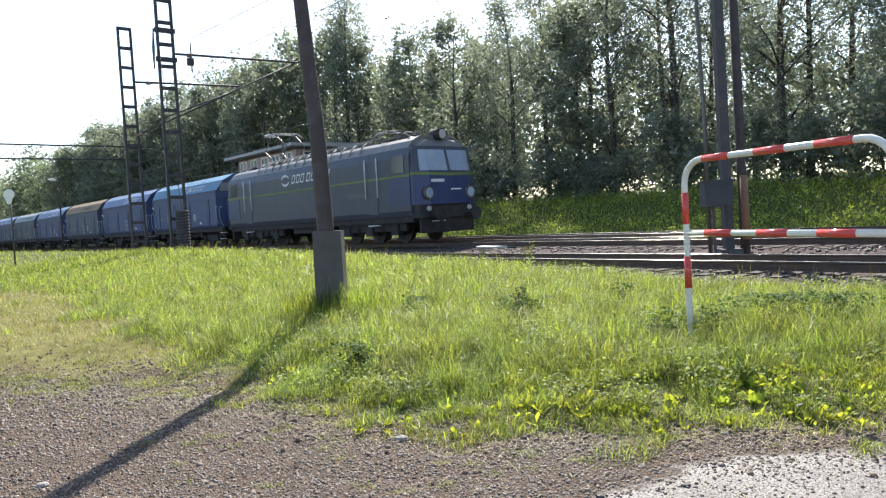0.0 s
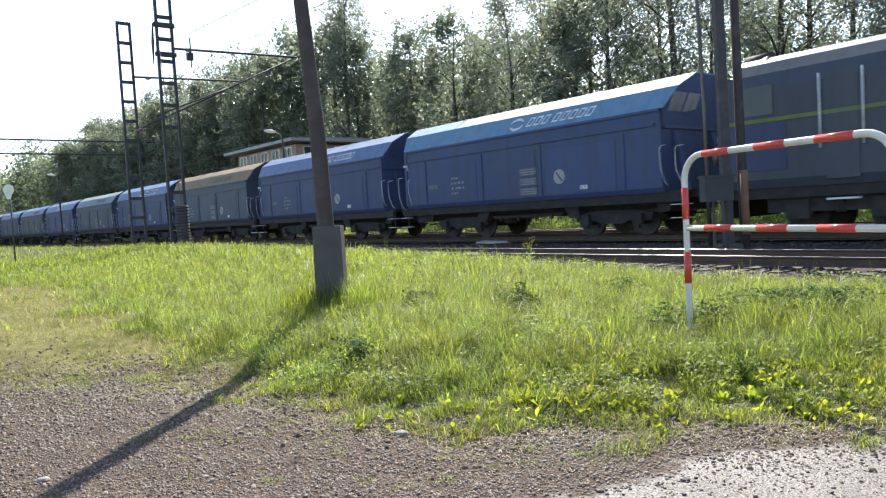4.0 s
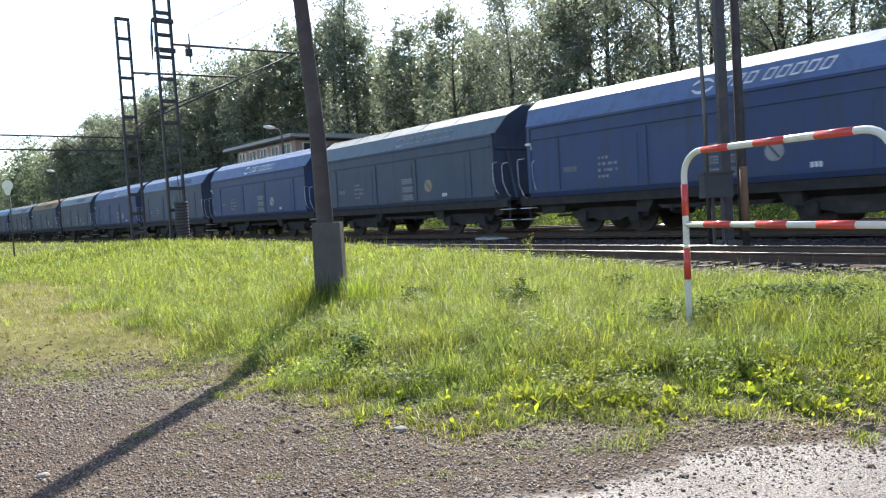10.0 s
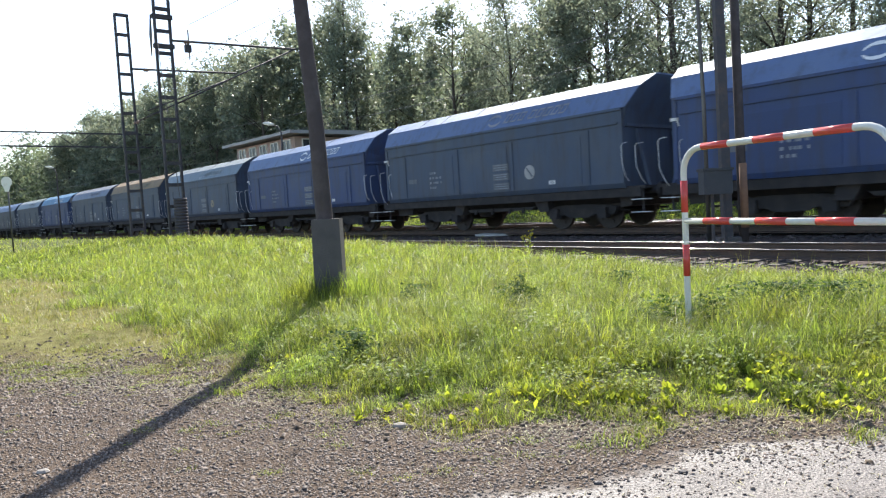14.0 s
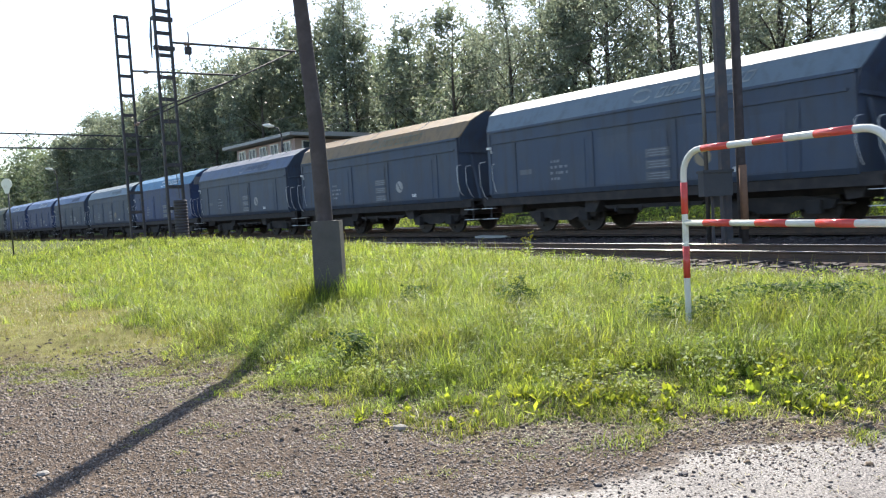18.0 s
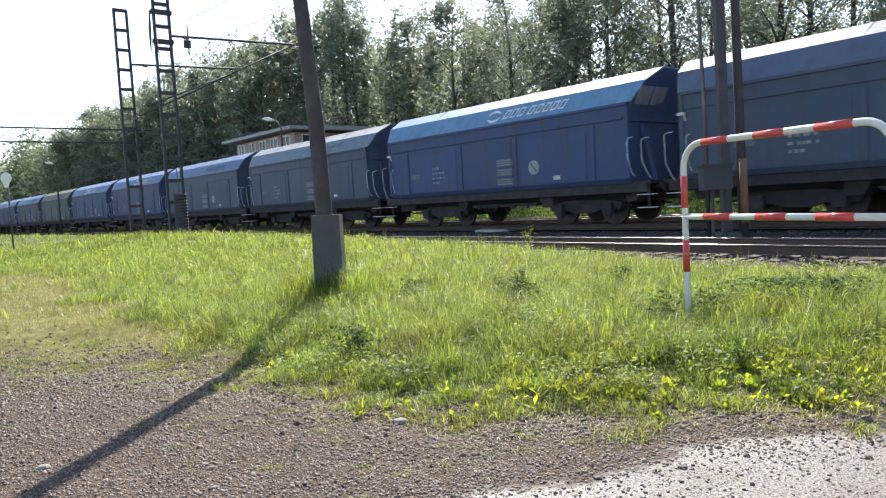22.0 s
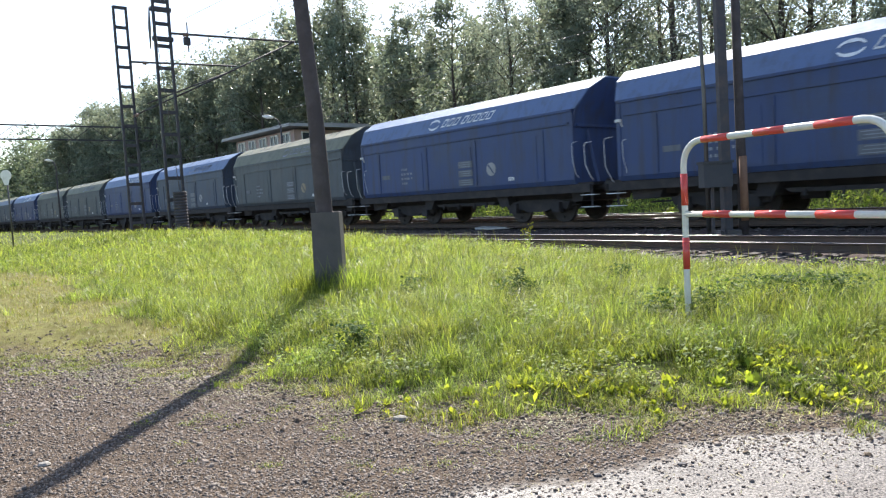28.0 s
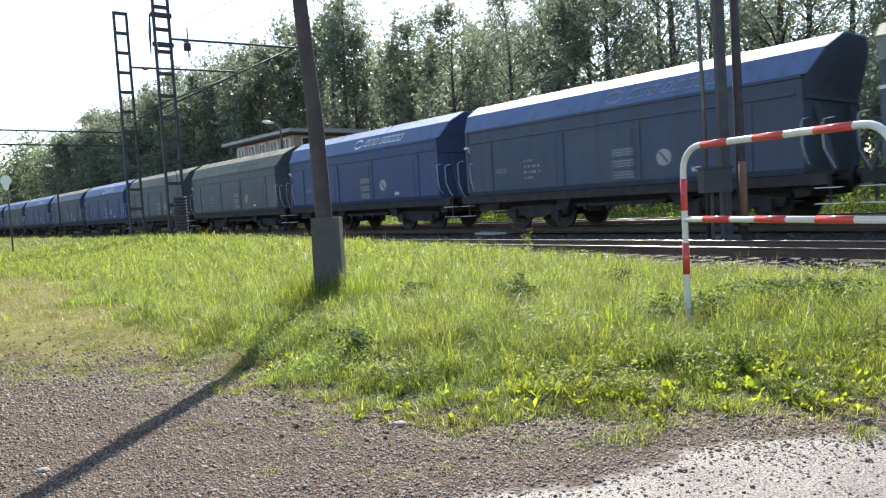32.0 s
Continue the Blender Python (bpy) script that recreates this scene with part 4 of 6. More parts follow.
def build_right_poles():
    m = thing("steel_pole", "dark steel catenary pole between the tracks", "pole", Vector((5.958, 14.8, 0.0)))
    m.location.z = -0.2
    part("shaft", Shape().beam((0.04, 0, -0.3), (-0.06, 0, 9.5), 0.18, 0.18), M_MAST, m)
    part("footing", Shape().box((0.03, 0, -0.05), (0.5, 0.5, 0.35), taper=0.85), M_CONCRETE, m)
    w = thing("wooden_pole", "weathered brown wooden pole beside a steel pole", "pole", Vector((6.392, 14.9, 0.0)))
    w.location.z = -0.2
    part("pole", Shape().tube([(0.0, 0, -0.3), (-0.03, 0, 2.0), (-0.12, 0, 9.5)], [0.10, 0.095, 0.08], 12), M_WOODPOLE, w)
    part("base_sleeve", Shape().rod((0.0, -0.06, 0.3), (-0.02, -0.06, 1.65), 0.085, 0.08, 12), M_RUST, w, "rust-brown stake at the foot")
    c = thing("relay_cabinet", "dark grey trackside cabinet on two legs", "cabinet", Vector((5.64, 14.5, 0.0)))
    c.location.z = -0.2
    part("body", Shape().box((0.02, 0, 1.27), (0.58, 0.32, 0.48)), M_CABINET, c)
    part("lid", Shape().box((0.02, 0, 1.535), (0.63, 0.38, 0.05)), M_CABINET, c)
    for x in (-0.05, 0.2):
        part("leg", Shape().box((x, 0, 0.45), (0.05, 0.05, 1.5)), M_MAST, c)
    lp = thing("lamp_post", "slim pale lamp post with a curved head", "lamp post", Vector((5.804, 15.3, 0.0)))
    lp.location.z = -0.2
    part("post", Shape().tube([(0, 0, -0.2), (-0.03, 0, 3), (-0.1, 0, 5.4), (-0.16, 0, 5.75), (-0.3, 0, 5.85)], [0.05, 0.045, 0.04, 0.035, 0.03], 8), M_WIRE, lp)
    part("lamp_head", Shape().tube([(-0.28, 0, 5.86), (-0.4, 0, 5.84), (-0.52, 0, 5.78)], [0.05, 0.07, 0.03], 8), M_WHITE, lp)


build_right_poles()


def build_house():
    """Flat-roofed two-storey signal house behind the tracks, with wide eaves."""
    h = thing("signal_house", "flat-roofed signal house with pale pink walls and wide eaves", "house", track_pose(54.5, 13.2, 0))
    part("wall", Shape().box((0, 0, 3.4), (10.4, 8.2, 7.0)), M_WALL, h)
    part("roof", Shape().box((0, 0, 7.15), (12.4, 10.0, 0.24)), M_ROOFEDGE, h, "thin pale flat roof slab")
    part("upper_roof", Shape().box((2.6, 0.6, 7.42), (4.4, 5.2, 0.26)), M_ROOFEDGE, h)

    def window(x, y, z, w, hh, along):
        s = (w, 0.08, hh) if along else (0.08, w, hh)
        win = part("window", Shape().box((x, y, z), s), M_GLASS, h)
        fr = Shape()
        for u in (-w / 2, 0, w / 2):
            fr.box((x + u, y - 0.03, z) if along else (x + 0.03, y + u, z), (0.08, 0.12, hh + 0.1) if along else (0.12, 0.08, hh + 0.1))
        for u in (-hh / 2, hh / 2):
            fr.box((x, y - 0.03, z + u) if along else (x + 0.03, y, z + u), (w, 0.12, 0.08) if along else (0.12, w, 0.08))
        part("window_frame", fr, M_WHITE, win)

    for x in (-4, -2, 0, 2, 4):
        window(x, -4.11, 6.0, 1.2, 1.4, True)
    for y in (-2.8, 0, 2.8):
        window(5.21, y, 6.0, 1.3, 1.4, False)
    return h


build_house()


def street_lamp(top, ground, reach, label):
    lamp = thing("street_lamp", label, "street lamp", Vector((top.x, top.y, ground)))
    z = top.z - ground
    part("post", Shape().tube([(0, 0, -0.3), (0, 0, z * 0.6), (0, 0, z - 0.4), (-reach * 0.4, 0, z), (-reach, 0, z + 0.12)], [0.08, 0.07, 0.05, 0.04, 0.035], 8), M_MAST, lamp)
    part("lamp_head", Shape().tube([(-reach + 0.1, 0, z + 0.12), (-reach - 0.25, 0, z + 0.2), (-reach - 0.6, 0, z + 0.26)], [0.06, 0.13, 0.05], 8), M_WHITE, lamp, "pale lamp head")


street_lamp(Vector((-9.532, 44.0, 6.372)), 1.0, 0.5, "grey street lamp with a pale head by the signal house")
street_lamp(Vector((-33.24, 62.0, 5.991)), -0.1, 0.3, "grey street lamp with a pale head behind the tracks")


def build_round_sign():
    top = Vector((-16.36, 27.0, 2.726))
    s = thing("road_sign", "round sign seen from its pale grey back on a thin post", "sign", Vector((top.x, top.y, 0)))
    part("post", Shape().rod((0, 0, -0.3), (0, 0, top.z + 0.2), 0.03), M_WIRE, s)
    part("plate", Shape().disc((0, -0.05, top.z), 0.21, 0.02, "y", 24).extrude([(-0.15, top.z - 0.12), (0.15, top.z - 0.12), (0.07, top.z - 0.36), (-0.07, top.z - 0.36)], -0.075, -0.062, 1), M_WHITE, s, "pale sign plate")


build_round_sign()


def build_gantry():
    """Portal of lattice beams over the tracks, far down the line."""
    g = thing("signal_gantry", "dark steel lattice portal spanning the tracks in the distance", "gantry", track_pose(92, 0, 0))
    w0, w1, z0, z1 = -22.0, 14.0, 10.3, 11.9
    for z in (z0, z1):
        part("chord", Shape().beam((0, w0, z), (0, w1, z), 0.16), M_MAST, g)
    n = 18
    for k in range(n):
        ya, yb = w0 + (w1 - w0) * k / n, w0 + (w1 - w0) * (k + 1) / n
        part("brace", Shape().beam((0, ya, z0 if k % 2 else z1), (0, yb, z1 if k % 2 else z0), 0.07), M_MAST, g)
    for y in (w0 + 0.3, -8.0, w1 - 0.3):
        for d in (-0.3, 0.3):
            part("leg", Shape().beam((0, y + d, -0.4), (0, y + d * 0.6, z0), 0.14), M_MAST, g)


build_gantry()


def build_slab():
    p = Vector((2.038, 24.0, -0.18))
    s = thing("concrete_slab", "pale broken concrete slab lying between the tracks", "slab", Matrix.Translation((p.x, p.y, -0.28)) @ Matrix.Rotation(radians(-38), 4, "Z") @ Matrix.Rotation(radians(5), 4, "X"))
    part("plate", Shape().extrude([(-0.85, -0.35), (-0.1, -0.5), (0.45, -0.35), (1.15, 0.05), (0.5, 0.22), (0.1, 0.36), (-0.4, 0.22), (-0.6, 0.28)], 0.12, 0.18, 2), M_SLAB, s)


build_slab()


# ---- small things on the ground ----
def lone_stone(x, y, size, mat, label, seed):
    rng = random.Random(seed)
    sh = Shape()
    rings = ((-0.4, 0.8), (0.0, 1.0), (0.35, 0.75), (0.5, 0.3))
    for z, r in rings:
        for i in range(8):
            t = math.pi * i / 4
            q = r * rng.uniform(0.8, 1.1)
            sh.v.append((size * q * math.cos(t) * 1.3, size * q * math.sin(t), size * z * rng.uniform(0.85, 1.1)))
    for k in range(3):
        for i in range(8):
            j = (i + 1) % 8
            sh.f.append((k * 8 + i, k * 8 + j, k * 8 + 8 + j, k * 8 + 8 + i))
    sh.f.append(tuple(range(24, 32)))
    ob = tagged(new("stone", sh.mesh("stone", mat)), label, "stone", "loose stones by the road")
    ob.location = (x, y, float(height(np.array([x]), np.array([y]))[0]) + size * 0.2)


lone_stone(-0.26, 3.49, 0.036, M_PALESTONE, "flat pale stone lying on the gravel", 1)
lone_stone(0.89, 2.70, 0.016, M_MAST, "small dark stone on the wet asphalt", 2)
lone_stone(-1.85, 3.12, 0.024, M_PALESTONE, "pale stone on the gravel shoulder", 3)
lone_stone(1.0, 3.22, 0.014, M_MAST, "small dark stone by the asphalt edge", 4)
lone_stone(0.55, 2.66, 0.014, M_MAST, "small dark stone on the wet asphalt", 5)
lone_stone(1.28, 3.28, 0.016, M_MAST, "small dark stone by the asphalt edge", 6)
lone_stone(-1.6, 4.62, 0.02, M_PALESTONE, "pale stone at the grass edge", 7)


def tall_weed(s, off, tall, label, flower, n_leaf, seed):
    """A single upright weed: stem, leaves and flower heads."""
    p = on_track(s, off)
    p.z = float(height(np.array([p.x]), np.array([p.y]))[0])
    w = thing("tall_weed", label, "weed", p)
    rng = random.Random(seed)
    for k in range(3):
        a = rng.uniform(0, 6.28)
        tip = (0.16 * tall * math.cos(a), 0.16 * tall * math.sin(a), tall * rng.uniform(0.75, 1.0))
        part("stem", Shape().tube([(0, 0, -0.05), (tip[0] * 0.3, tip[1] * 0.3, tip[2] * 0.5), tip], [0.008, 0.007, 0.004], 5), M_HERB, w)
        for q in range(9):
            sh = Shape()
            c = Vector(tip) + Vector((rng.gauss(0, 0.035), rng.gauss(0, 0.035), rng.uniform(-0.12, 0.06)))
            n0 = len(sh.v)
            for d in ((-0.018, 0, 0), (0, -0.018, 0), (0.018, 0, 0), (0, 0.018, 0), (0, 0, 0.02), (0, 0, -0.02)):
                sh.v.append(tuple(c + Vector(d)))
            sh.f += [(n0 + i, n0 + (i + 1) % 4, n0 + t) for i in range(4) for t in (4, 5)]
            part("flower_head", sh, flower, w)
    sh = Shape()
    for q in range(n_leaf):
        z, a, ln = tall * rng.uniform(0.05, 0.8), rng.uniform(0, 6.28), tall * rng.uniform(0.12, 0.24)
        d, e = Vector((math.cos(a), math.sin(a), rng.uniform(0, 0.7))), Vector((-math.sin(a), math.cos(a), 0))
        o = Vector((0, 0, z))
        n0 = len(sh.v)
        for v in (o, o + d * ln * 0.5 + e * ln * 0.2, o + d * ln, o + d * ln * 0.5 - e * ln * 0.2):
            sh.v.append(tuple(v))
        sh.f.append((n0, n0 + 1, n0 + 2, n0 + 3))
    part("foliage", sh, M_HERB, w)


M_YELLOW = leafy("flower_yellow", (0.45, 0.36, 0.03), (0.6, 0.5, 0.06), (1, 1, 1), 0.3, 0.6)
M_RUSTY = leafy("dock_seed", (0.20, 0.09, 0.03), (0.34, 0.17, 0.06), (1, 1, 1), 0.3, 0.7)
tall_weed(10.05, -6.92, 0.66, "upright weed with small yellow flowers beside the rails", M_YELLOW, 22, 1)
tall_weed(27.0, -7.2, 0.75, "rusty seeding dock beside the tracks", M_RUSTY, 16, 2)
tall_weed(25.8, -7.3, 0.6, "rusty seeding dock beside the tracks", M_RUSTY, 14, 3)
tall_weed(24.0, -7.1, 0.55, "upright weed with small yellow flowers beside the rails", M_YELLOW, 16, 4)
tall_weed(11.5, -6.9, 0.5, "pale flowering weed beside the rails", M_LITTER, 16, 5)
tall_weed(12.6, -7.0, 0.45, "pale flowering weed beside the rails", M_LITTER, 14, 6)
for k, (s, off, tall) in enumerate(((14.2, -7.0, 0.42), (15.6, -7.15, 0.5), (17.1, -7.0, 0.38), (19.0, -7.2, 0.55), (20.8, -7.1, 0.46), (22.4, -7.25, 0.5), (29.0, -7.4, 0.6), (32.5, -7.3, 0.55))):
    tall_weed(s, off, tall, "slender flowering weed in the grass along the track", (M_LITTER, M_RUSTY, M_YELLOW)[k % 3], 10, 20 + k)
tall_weed(-2.2, -4.1, 0.34, "pale weed growing between the rails", M_LITTER, 26, 7)
tall_weed(-4.6, -6.3, 0.40, "pale weed growing in the ballast", M_LITTER, 12, 8)


def coarse_plant(x, y, tall, wide, label, seed):
    """One upright broad-leaved plant, its leaves crossing over each other round a few stems."""
    rng = random.Random(seed)
    w = thing("coarse_weed", label, "weed", Vector((x, y, float(height(np.array([x]), np.array([y]))[0]))))
    for k in range(4):
        a = rng.uniform(0, 6.28)
        part("stem", Shape().tube([(0, 0, -0.03), (wide * 0.3 * math.cos(a), wide * 0.3 * math.sin(a), tall * 0.5), (wide * 0.6 * math.cos(a), wide * 0.6 * math.sin(a), tall * rng.uniform(0.8, 1.0))], [0.005, 0.004, 0.002], 5), M_NETTLE, w)
    sh = Shape()
    for q in range(90):
        a, z = rng.uniform(0, 6.28), tall * rng.uniform(0.08, 1.0)
        r = wide * rng.uniform(0.05, 0.75) * (1.15 - z / tall)
        o = Vector((r * math.cos(a), r * math.sin(a), z))
        d = Vector((math.cos(a), math.sin(a), rng.uniform(-0.5, 0.6)))
        e = Vector((-math.sin(a), math.cos(a), rng.uniform(-0.3, 0.3)))
        ln = rng.uniform(0.03, 0.06)
        n0 = len(sh.v)
        sh.v += [tuple(o), tuple(o + d * ln * 0.5 + e * ln * 0.3), tuple(o + d * ln + Vector((0, 0, -0.3 * ln))), tuple(o + d * ln * 0.5 - e * ln * 0.3)]
        sh.f.append((n0, n0 + 1, n0 + 2, n0 + 3))
    part("foliage", sh, M_NETTLE, w)


coarse_plant(0.70, 6.55, 0.30, 0.15, "dark upright nettle standing above the grass", 1)
coarse_plant(0.80, 6.45, 0.19, 0.14, "dark low nettle in the grass", 2)
coarse_plant(2.75, 5.6, 0.22, 0.2, "dark bushy nettle in the grass by the barrier", 3)
coarse_plant(3.05, 5.5, 0.24, 0.2, "dark bushy nettle in the grass by the barrier", 4)
coarse_plant(-0.62, 4.9, 0.15, 0.13, "dark low nettle at the edge of the grass", 5)


def branch(s, off, ln, turn, label):
    p = on_track(s, off)
    p.z = float(height(np.array([p.x]), np.array([p.y]))[0]) + 0.05
    b = thing("dead_branch", label, "branch", Matrix.Translation(p) @ Matrix.Rotation(TH - math.pi / 2 + turn, 4, "Z"))
    part("stick", Shape().tube([(-ln / 2, 0, 0), (-ln / 6, 0.03, 0.03), (ln / 5, -0.02, 0.02), (ln / 2, 0.03, 0.05)], [0.022, 0.02, 0.016, 0.008], 7), M_SLAB, b)
    part("twig", Shape().tube([(0, 0, 0.02), (ln / 5, 0.12, 0.09), (ln / 3, 0.2, 0.12)], [0.012, 0.008, 0.004], 5), M_SLAB, b)


branch(-1.6, -7.35, 1.0, 0.1, "pale dead branch lying at the grass edge")
branch(-3.0, -7.55, 0.7, -0.2, "pale dead branch lying at the grass edge")


# ---- train ----
def paint(name, c, worn, grime=(0.06, 0.055, 0.055), rough=0.5):
    """Old vehicle paint: streaked with grime; covers are creased sheet."""
    creased = name.startswith("cover")
    m = surface(name, c, worn, rough, coarse=0.8, fine=3.5 if creased else 25, bump=0.9 if creased else 0.06, grime=grime, spread=0.08)
    m.node_tree.nodes["Principled BSDF"].inputs["Specular IOR Level"].default_value = 0.22 if creased else 0.4
    return m


PAINT = {
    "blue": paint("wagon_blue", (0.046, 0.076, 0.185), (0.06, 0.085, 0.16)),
    # cover blue lightened above the panel blue: sky reflection in the colour
    "roofblue": paint("cover_blue_skylit", (0.17, 0.235, 0.38), (0.21, 0.27, 0.38), (0.13, 0.15, 0.19), 0.6),
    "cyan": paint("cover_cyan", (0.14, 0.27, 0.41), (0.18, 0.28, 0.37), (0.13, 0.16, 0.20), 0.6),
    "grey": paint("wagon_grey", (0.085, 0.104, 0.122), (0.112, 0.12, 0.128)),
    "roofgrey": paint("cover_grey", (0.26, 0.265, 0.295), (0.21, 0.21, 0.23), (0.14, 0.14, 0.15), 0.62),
    "brown": paint("cover_rust", (0.30, 0.21, 0.125), (0.24, 0.195, 0.15), (0.15, 0.12, 0.09), 0.7),
    "olive": paint("cover_olive", (0.21, 0.21, 0.155), (0.26, 0.245, 0.195), (0.12, 0.115, 0.09), 0.68),
    # side paints lightened for the sloping panels, sky light put into the colour
    "panelblue": paint("panel_blue_skylit", (0.105, 0.16, 0.30), (0.125, 0.175, 0.285), (0.07, 0.08, 0.10), 0.5),
    "panelslate": paint("panel_slate_skylit", (0.085, 0.115, 0.185), (0.11, 0.125, 0.155), (0.07, 0.073, 0.08), 0.5),
    "plate": paint("sign_plate", (0.42, 0.42, 0.42), (0.32, 0.32, 0.33), (0.2, 0.19, 0.18)),
    "tanplate": paint("sign_plate_tan", (0.36, 0.30, 0.20), (0.30, 0.25, 0.18), (0.2, 0.17, 0.13)),
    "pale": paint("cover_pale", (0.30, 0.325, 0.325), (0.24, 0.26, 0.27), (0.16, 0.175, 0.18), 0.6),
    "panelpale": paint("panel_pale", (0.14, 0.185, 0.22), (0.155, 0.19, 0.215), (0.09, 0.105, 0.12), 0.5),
    "dim": paint("stencil_grey", (0.15, 0.165, 0.195), (0.115, 0.13, 0.155)),
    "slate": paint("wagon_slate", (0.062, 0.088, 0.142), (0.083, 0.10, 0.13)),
}
M_STENCIL = surface("stencil_white", (0.27, 0.29, 0.33), (0.19, 0.21, 0.25), 0.6, coarse=5, bump=0)
LEN = 12.5


def wheelset(parent, x):
    """Axle and two wheels, turning about the axle's own place."""
    w = part("wheelset", Shape().rod((0, -0.95, 0), (0, 0.95, 0), 0.08, seg=10), M_WHEEL, parent, at=pose(x, 0, 0.46))
    for y in (-0.75, 0.75):
        sh = Shape().disc((0, y, 0), 0.46, 0.12, "y", 24).disc((0, y * 1.04, 0), 0.16, 0.2, "y", 12)
        for q in range(4):
            t = q * math.pi / 2 + 0.4
            sh.disc((0.29 * math.cos(t), y * 1.04, 0.29 * math.sin(t)), 0.05, 0.16, "y", 8)
        part("wheel", sh, M_WHEEL, w)
    return w


def bogie(parent, x):
    b = part("bogie", Shape().box((x, 0, 0.62), (0.5, 1.7, 0.28)), M_STEEL, parent)
    for y in (-1.0, 1.0):
        sh = Shape().extrude([(x - 1.35, 0.62), (x - 1.25, 0.42), (x - 0.55, 0.42), (x - 0.35, 0.34), (x + 0.35, 0.34), (x + 0.55, 0.42), (x + 1.25, 0.42), (x + 1.35, 0.62), (x + 0.6, 0.72), (x - 0.6, 0.72)], y - 0.07, y + 0.07, 1)
        part("side_frame", sh, M_STEEL, b)
        for ax in (-0.9, 0.9):
            part("axle_box", Shape().box((x + ax, y * 1.1, 0.47), (0.3, 0.2, 0.3)), M_STEEL, b)
    for ax in (-0.9, 0.9):
        wheelset(b, x + ax)
    return b


def emblem(w, x0, step_x, count, mat, spot):
    """A ring and a row of plain slanted frames in white, laid on a panel by spot(along, up)."""
    for k in range(count):
        x = x0 + step_x * k + (0.12 if k > 2 else 0)
        sh = Shape()
        wd, ln = step_x * 0.70, 0.16 * step_x / 0.36
        cut = 0.16 * wd
        bars = [((0, 0.0), (wd, 0.0), (wd, 0.17), (0, 0.17)), ((0, 0.83), (wd, 0.83), (wd, 1.0), (0, 1.0)), ((0, 0.17), (cut, 0.17), (cut, 0.83), (0, 0.83)), ((wd - cut, 0.17), (wd, 0.17), (wd, 0.83), (wd - cut, 0.83))]
        for bar in bars:
            n0 = len(sh.v)
            for depth in (0.0, -0.008):
                for dx, u in bar:
                    q = spot(x + dx + ln * u, 0.26 + 0.5 * u)
                    sh.v.append((q.x, q.y + depth, q.z))
            sh.f += [(n0 + 4, n0 + 5, n0 + 6, n0 + 7), (n0, n0 + 1, n0 + 5, n0 + 4), (n0 + 2, n0 + 3, n0 + 7, n0 + 6), (n0 + 1, n0 + 2, n0 + 6, n0 + 5), (n0 + 3, n0, n0 + 4, n0 + 7)]
        part("emblem_block", sh, mat, w)
    sh = Shape()
    r = step_x * 0.95
    for a0, a1 in ((0.3, 2.9), (3.45, 6.05)):
        n0 = len(sh.v)
        m = 9
        for q in range(m + 1):
            t = a0 + (a1 - a0) * q / m
            thick = 0.55 + 0.30 * abs(q / m - 0.5) * 2
            for rr in (1.0, thick):
                g = spot(x0 - 1.35 * step_x + r * rr * math.cos(t), 0.5 + 0.36 * rr * math.sin(t))
                sh.v.append((g.x, g.y - 0.006, g.z))
        for q in range(m):
            sh.f.append((n0 + 2 * q, n0 + 2 * q + 2, n0 + 2 * q + 3, n0 + 2 * q + 1))
    part("emblem_ring", sh, mat, w)


